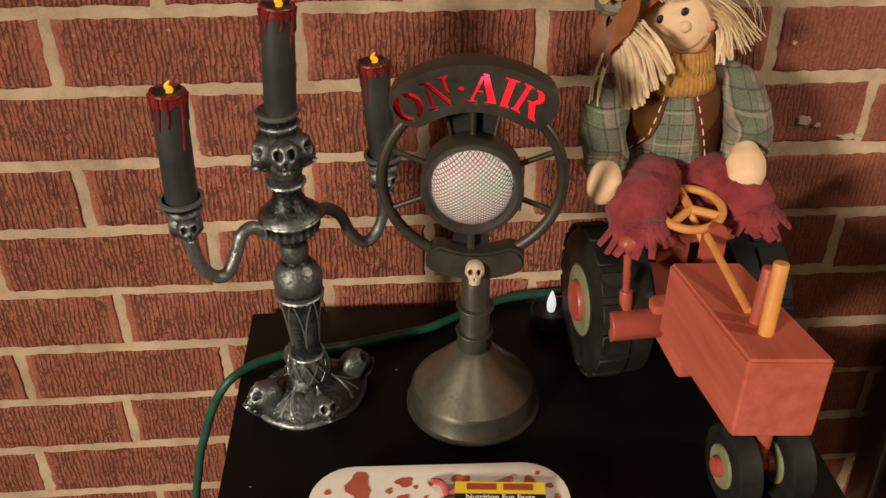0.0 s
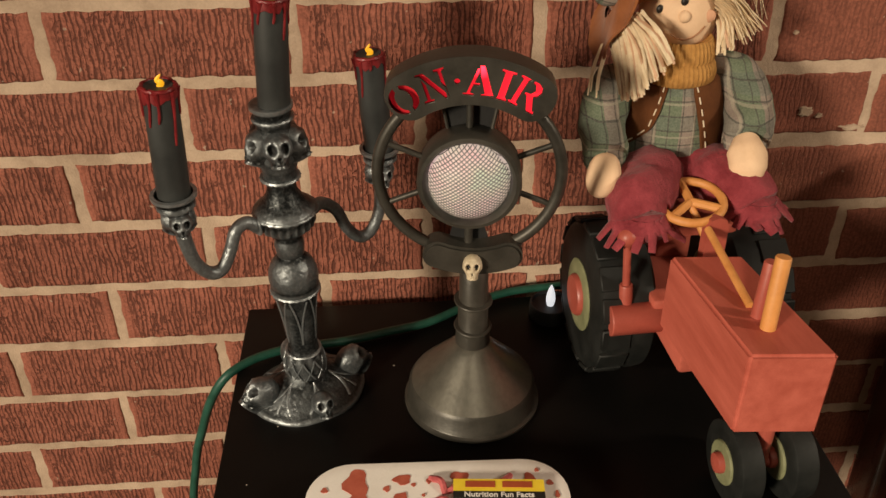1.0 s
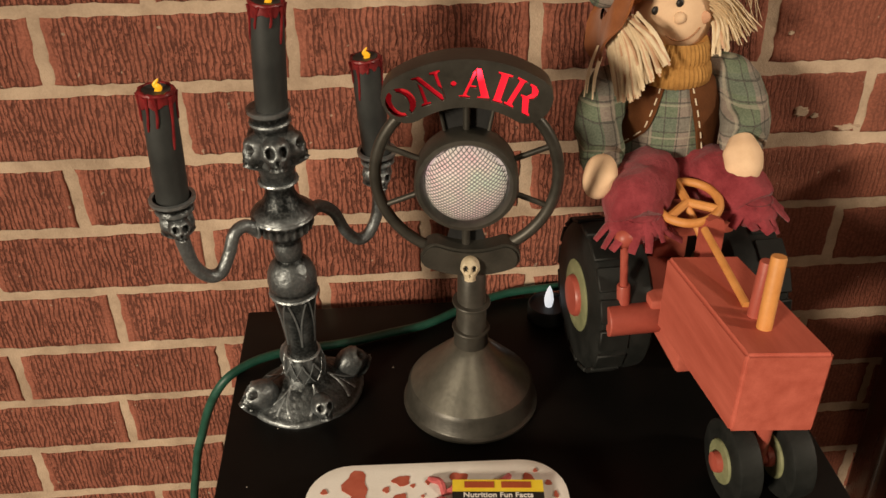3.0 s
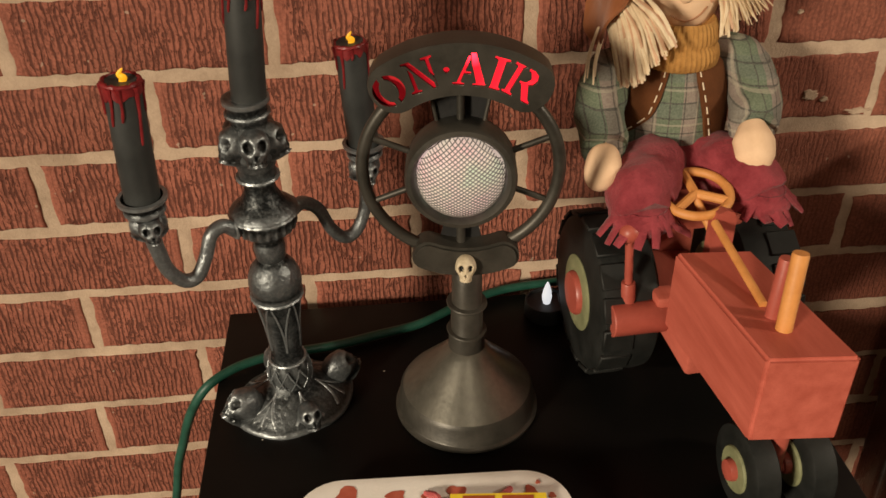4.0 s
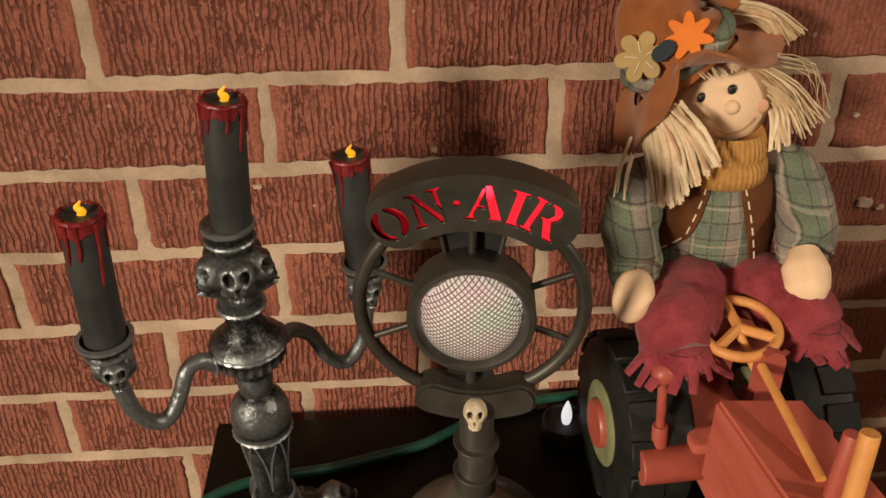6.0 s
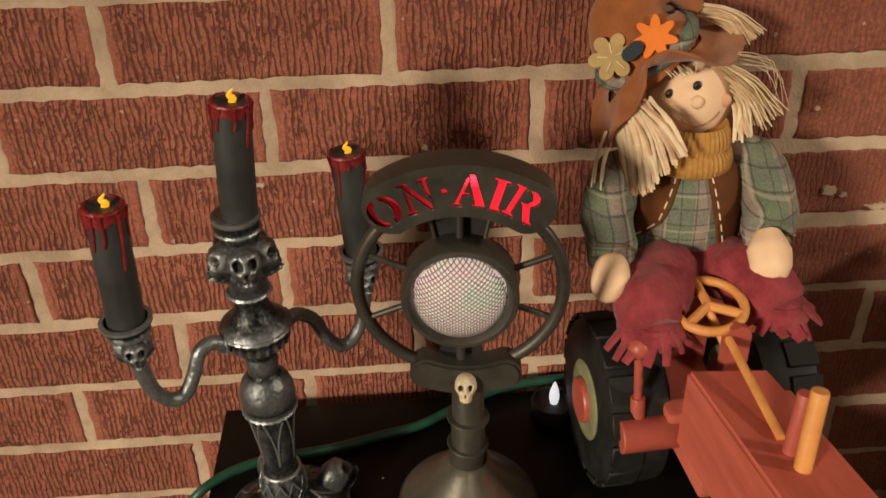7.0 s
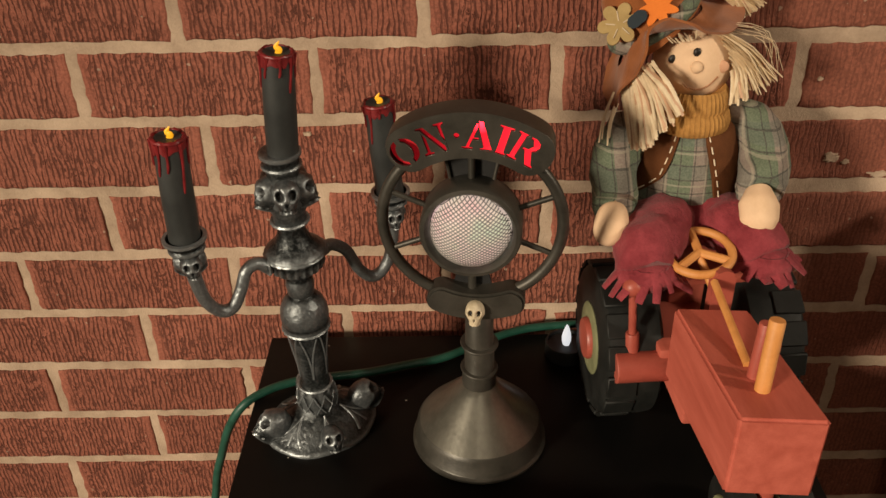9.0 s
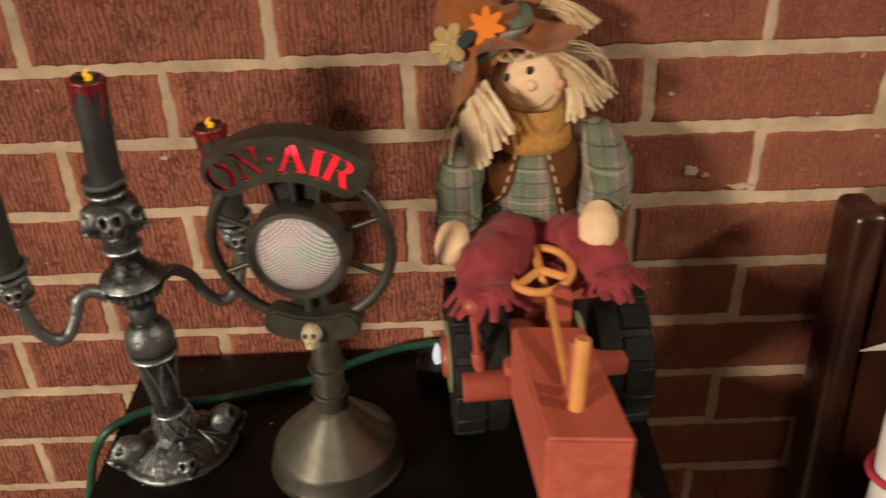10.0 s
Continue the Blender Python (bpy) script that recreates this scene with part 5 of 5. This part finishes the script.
for v in cb.verts:
    x, z = v.co.x / 0.185, v.co.z / 0.232
    k = (abs(x) ** 4 + abs(z) ** 4 + 1e-6) ** (1 / 4)
    rr = math.hypot(x, z)
    if k > 1e-3:
        v.co.x, v.co.z = v.co.x * (rr / k), v.co.z * (rr / k)
    v.co += noise.noise_vector(v.co * 14) * 0.006
part("cover", cb, M_CUSHION, cushion, at=pose(0, 0, 0.226, -6, 0, 0))
stripe = [(0.1880 * math.cos(2 * math.pi * i / 60), 0.0700 * math.sin(2 * math.pi * i / 60), 0.0) for i in range(60)]
part("stripe", tube(stripe, 0.0035, 8, closed=True), M_STRIPE, cushion, "crimson stripe", at=pose(0, 0.004, 0.250, -6, 0, 0))
paper = fill([[(-0.085, 0.0), (0.085, 0.004), (0.085, 0.012), (0.0, 0.008), (-0.060, 0.009)]], 0.0012)
tagged(part("paper_tag", paper, M_LABEL_WHITE, None, "", pose(0.690, -0.0745, 0.787), smooth=False), "narrow strip of white paper stuck on the chair back", "paper")

# mortar splashes left on the brick faces
def splash(x, z, w, h, seed):
    rnd = random.Random(seed)
    b = bmesh.new()
    lo, hi = [], []
    for i in range(22):
        a = 2 * math.pi * i / 22
        k = rnd.uniform(0.55, 1.15)
        lo.append(b.verts.new((w * k * math.cos(a), 0.0006, h * k * math.sin(a))))
        hi.append(b.verts.new((w * k * 0.8 * math.cos(a), -0.0012, h * k * 0.8 * math.sin(a))))
    for i in range(22):
        b.faces.new((lo[i], lo[(i + 1) % 22], hi[(i + 1) % 22], hi[i]))
    b.faces.new(hi)
    ob = part("mortar_splash", b, M_MORTAR, wall_north)
    ob.matrix_local = Matrix.Translation(Vector((x, 0.0, z)) - wall_north.location)


for k, (x, z, w, h) in enumerate(((0.453, 0.938, 0.0085, 0.0055), (0.466, 0.934, 0.004, 0.003), (0.500, 0.921, 0.012, 0.0035), (-0.009, 0.970, 0.004, 0.0025), (0.428, 1.012, 0.003, 0.002), (0.120, 0.995, 0.003, 0.003))):
    splash(x, z, w, h, 60 + k)

# ---------- bricks, the wall's own pieces ----------
BW, BH, JOINT = 0.2032, 0.0677, 0.0105
Z0 = 1.05
SHIFT = {0: 0.003, -1: 0.003, -2: 0.0, -3: 0.007, -4: 0.009, -5: 0.001, -6: -0.008, -7: -0.011, 1: -0.006}


def brick_mesh(name, length, seed):
    rnd = random.Random(seed)
    bm = bmesh.new()
    l, h = (length - JOINT) / 2, (BH - JOINT) / 2
    outline = []
    for x0, z0, x1, z1, n in ((-l, -h, l, -h, 26), (l, -h, l, h, 8), (l, h, -l, h, 26), (-l, h, -l, -h, 8)):
        for i in range(n):
            f = i / n
            j = 0.0010 if i else 0.0016
            outline.append((x0 + (x1 - x0) * f + rnd.uniform(-j, j), z0 + (z1 - z0) * f + rnd.uniform(-j, j)))
    rows = []
    for inset, y in ((0.0, 0.03), (0.0, 0.0016), (0.0013, 0.0002 + 0.0), (0.003, 0.0)):
        rows.append([bm.verts.new((x - math.copysign(inset, x) * (abs(x) > l * 0.9), y + (rnd.uniform(0, 0.0006) if y < 0.001 else 0), z - math.copysign(inset, z) * (abs(z) > h * 0.85))) for x, z in outline])
    for p, q in zip(rows, rows[1:]):
        for i in range(len(p)):
            j = (i + 1) % len(p)
            bm.faces.new((p[i], p[j], q[j], q[i]))
    bm.faces.new(rows[-1])
    return bm


VARIANTS = []
for k in range(10):
    me = finish("brick", brick_mesh("brick", BW, 100 + k), True, 50)
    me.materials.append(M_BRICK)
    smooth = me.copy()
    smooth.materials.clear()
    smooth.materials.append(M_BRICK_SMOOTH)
    VARIANTS.append((me, smooth))
rnd = random.Random(21)
inv = wall_north.matrix_world.inverted()
rest = []
for c in range(-15, 22):
    z = Z0 + (c - 0.5) * BH
    if z > 2.46 or z < 0.03:
        continue
    odd = 0.5 if c % 2 else 0.0
    for k in range(-15, 15):
        x = (k + 0.5 + odd - 0.0) * BW + SHIFT.get(c, rnd.uniform(-0.006, 0.006))
        if x - BW / 2 < -3.0 or x + BW / 2 > 3.0:
            continue
        near = -9 <= c <= 3 and -0.62 < x < 1.25
        if not near:
            rest.append((x, z, x > 0.40))
            continue
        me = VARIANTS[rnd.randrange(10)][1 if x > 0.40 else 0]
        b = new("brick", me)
        b.parent = wall_north
        z_here = z - 0.020 * max(0.0, x - 0.15) * min(1.0, max(0.0, (1.05 - z) / 0.15))
        b.matrix_local = Matrix.Translation(Vector((x + rnd.uniform(-0.0012, 0.0012), rnd.uniform(-0.0008, 0.0008), z_here + rnd.uniform(-0.0008, 0.0008))) - wall_north.location)
verts, faces, idx = [], [], []
for x, z, s in rest:
    l, h, n = (BW - JOINT) / 2, (BH - JOINT) / 2, len(verts)
    for y in (0.0, 0.03):
        verts += [(x - l, y, z - h), (x + l, y, z - h), (x + l, y, z + h), (x - l, y, z + h)]
    faces += [(n, n + 1, n + 2, n + 3), (n, n + 4, n + 5, n + 1), (n + 1, n + 5, n + 6, n + 2), (n + 2, n + 6, n + 7, n + 3), (n + 3, n + 7, n + 4, n)]
    idx += [1 if s else 0] * 5
me = bpy.data.meshes.new("far_bricks")
me.from_pydata([tuple(Vector(v) - wall_north.location) for v in verts], [], faces)
me.materials.append(M_BRICK)
me.materials.append(M_BRICK_SMOOTH)
me.polygons.foreach_set("material_index", idx)
far = new("far_bricks", me)
far.parent = wall_north
far["kind"] = "stuff"
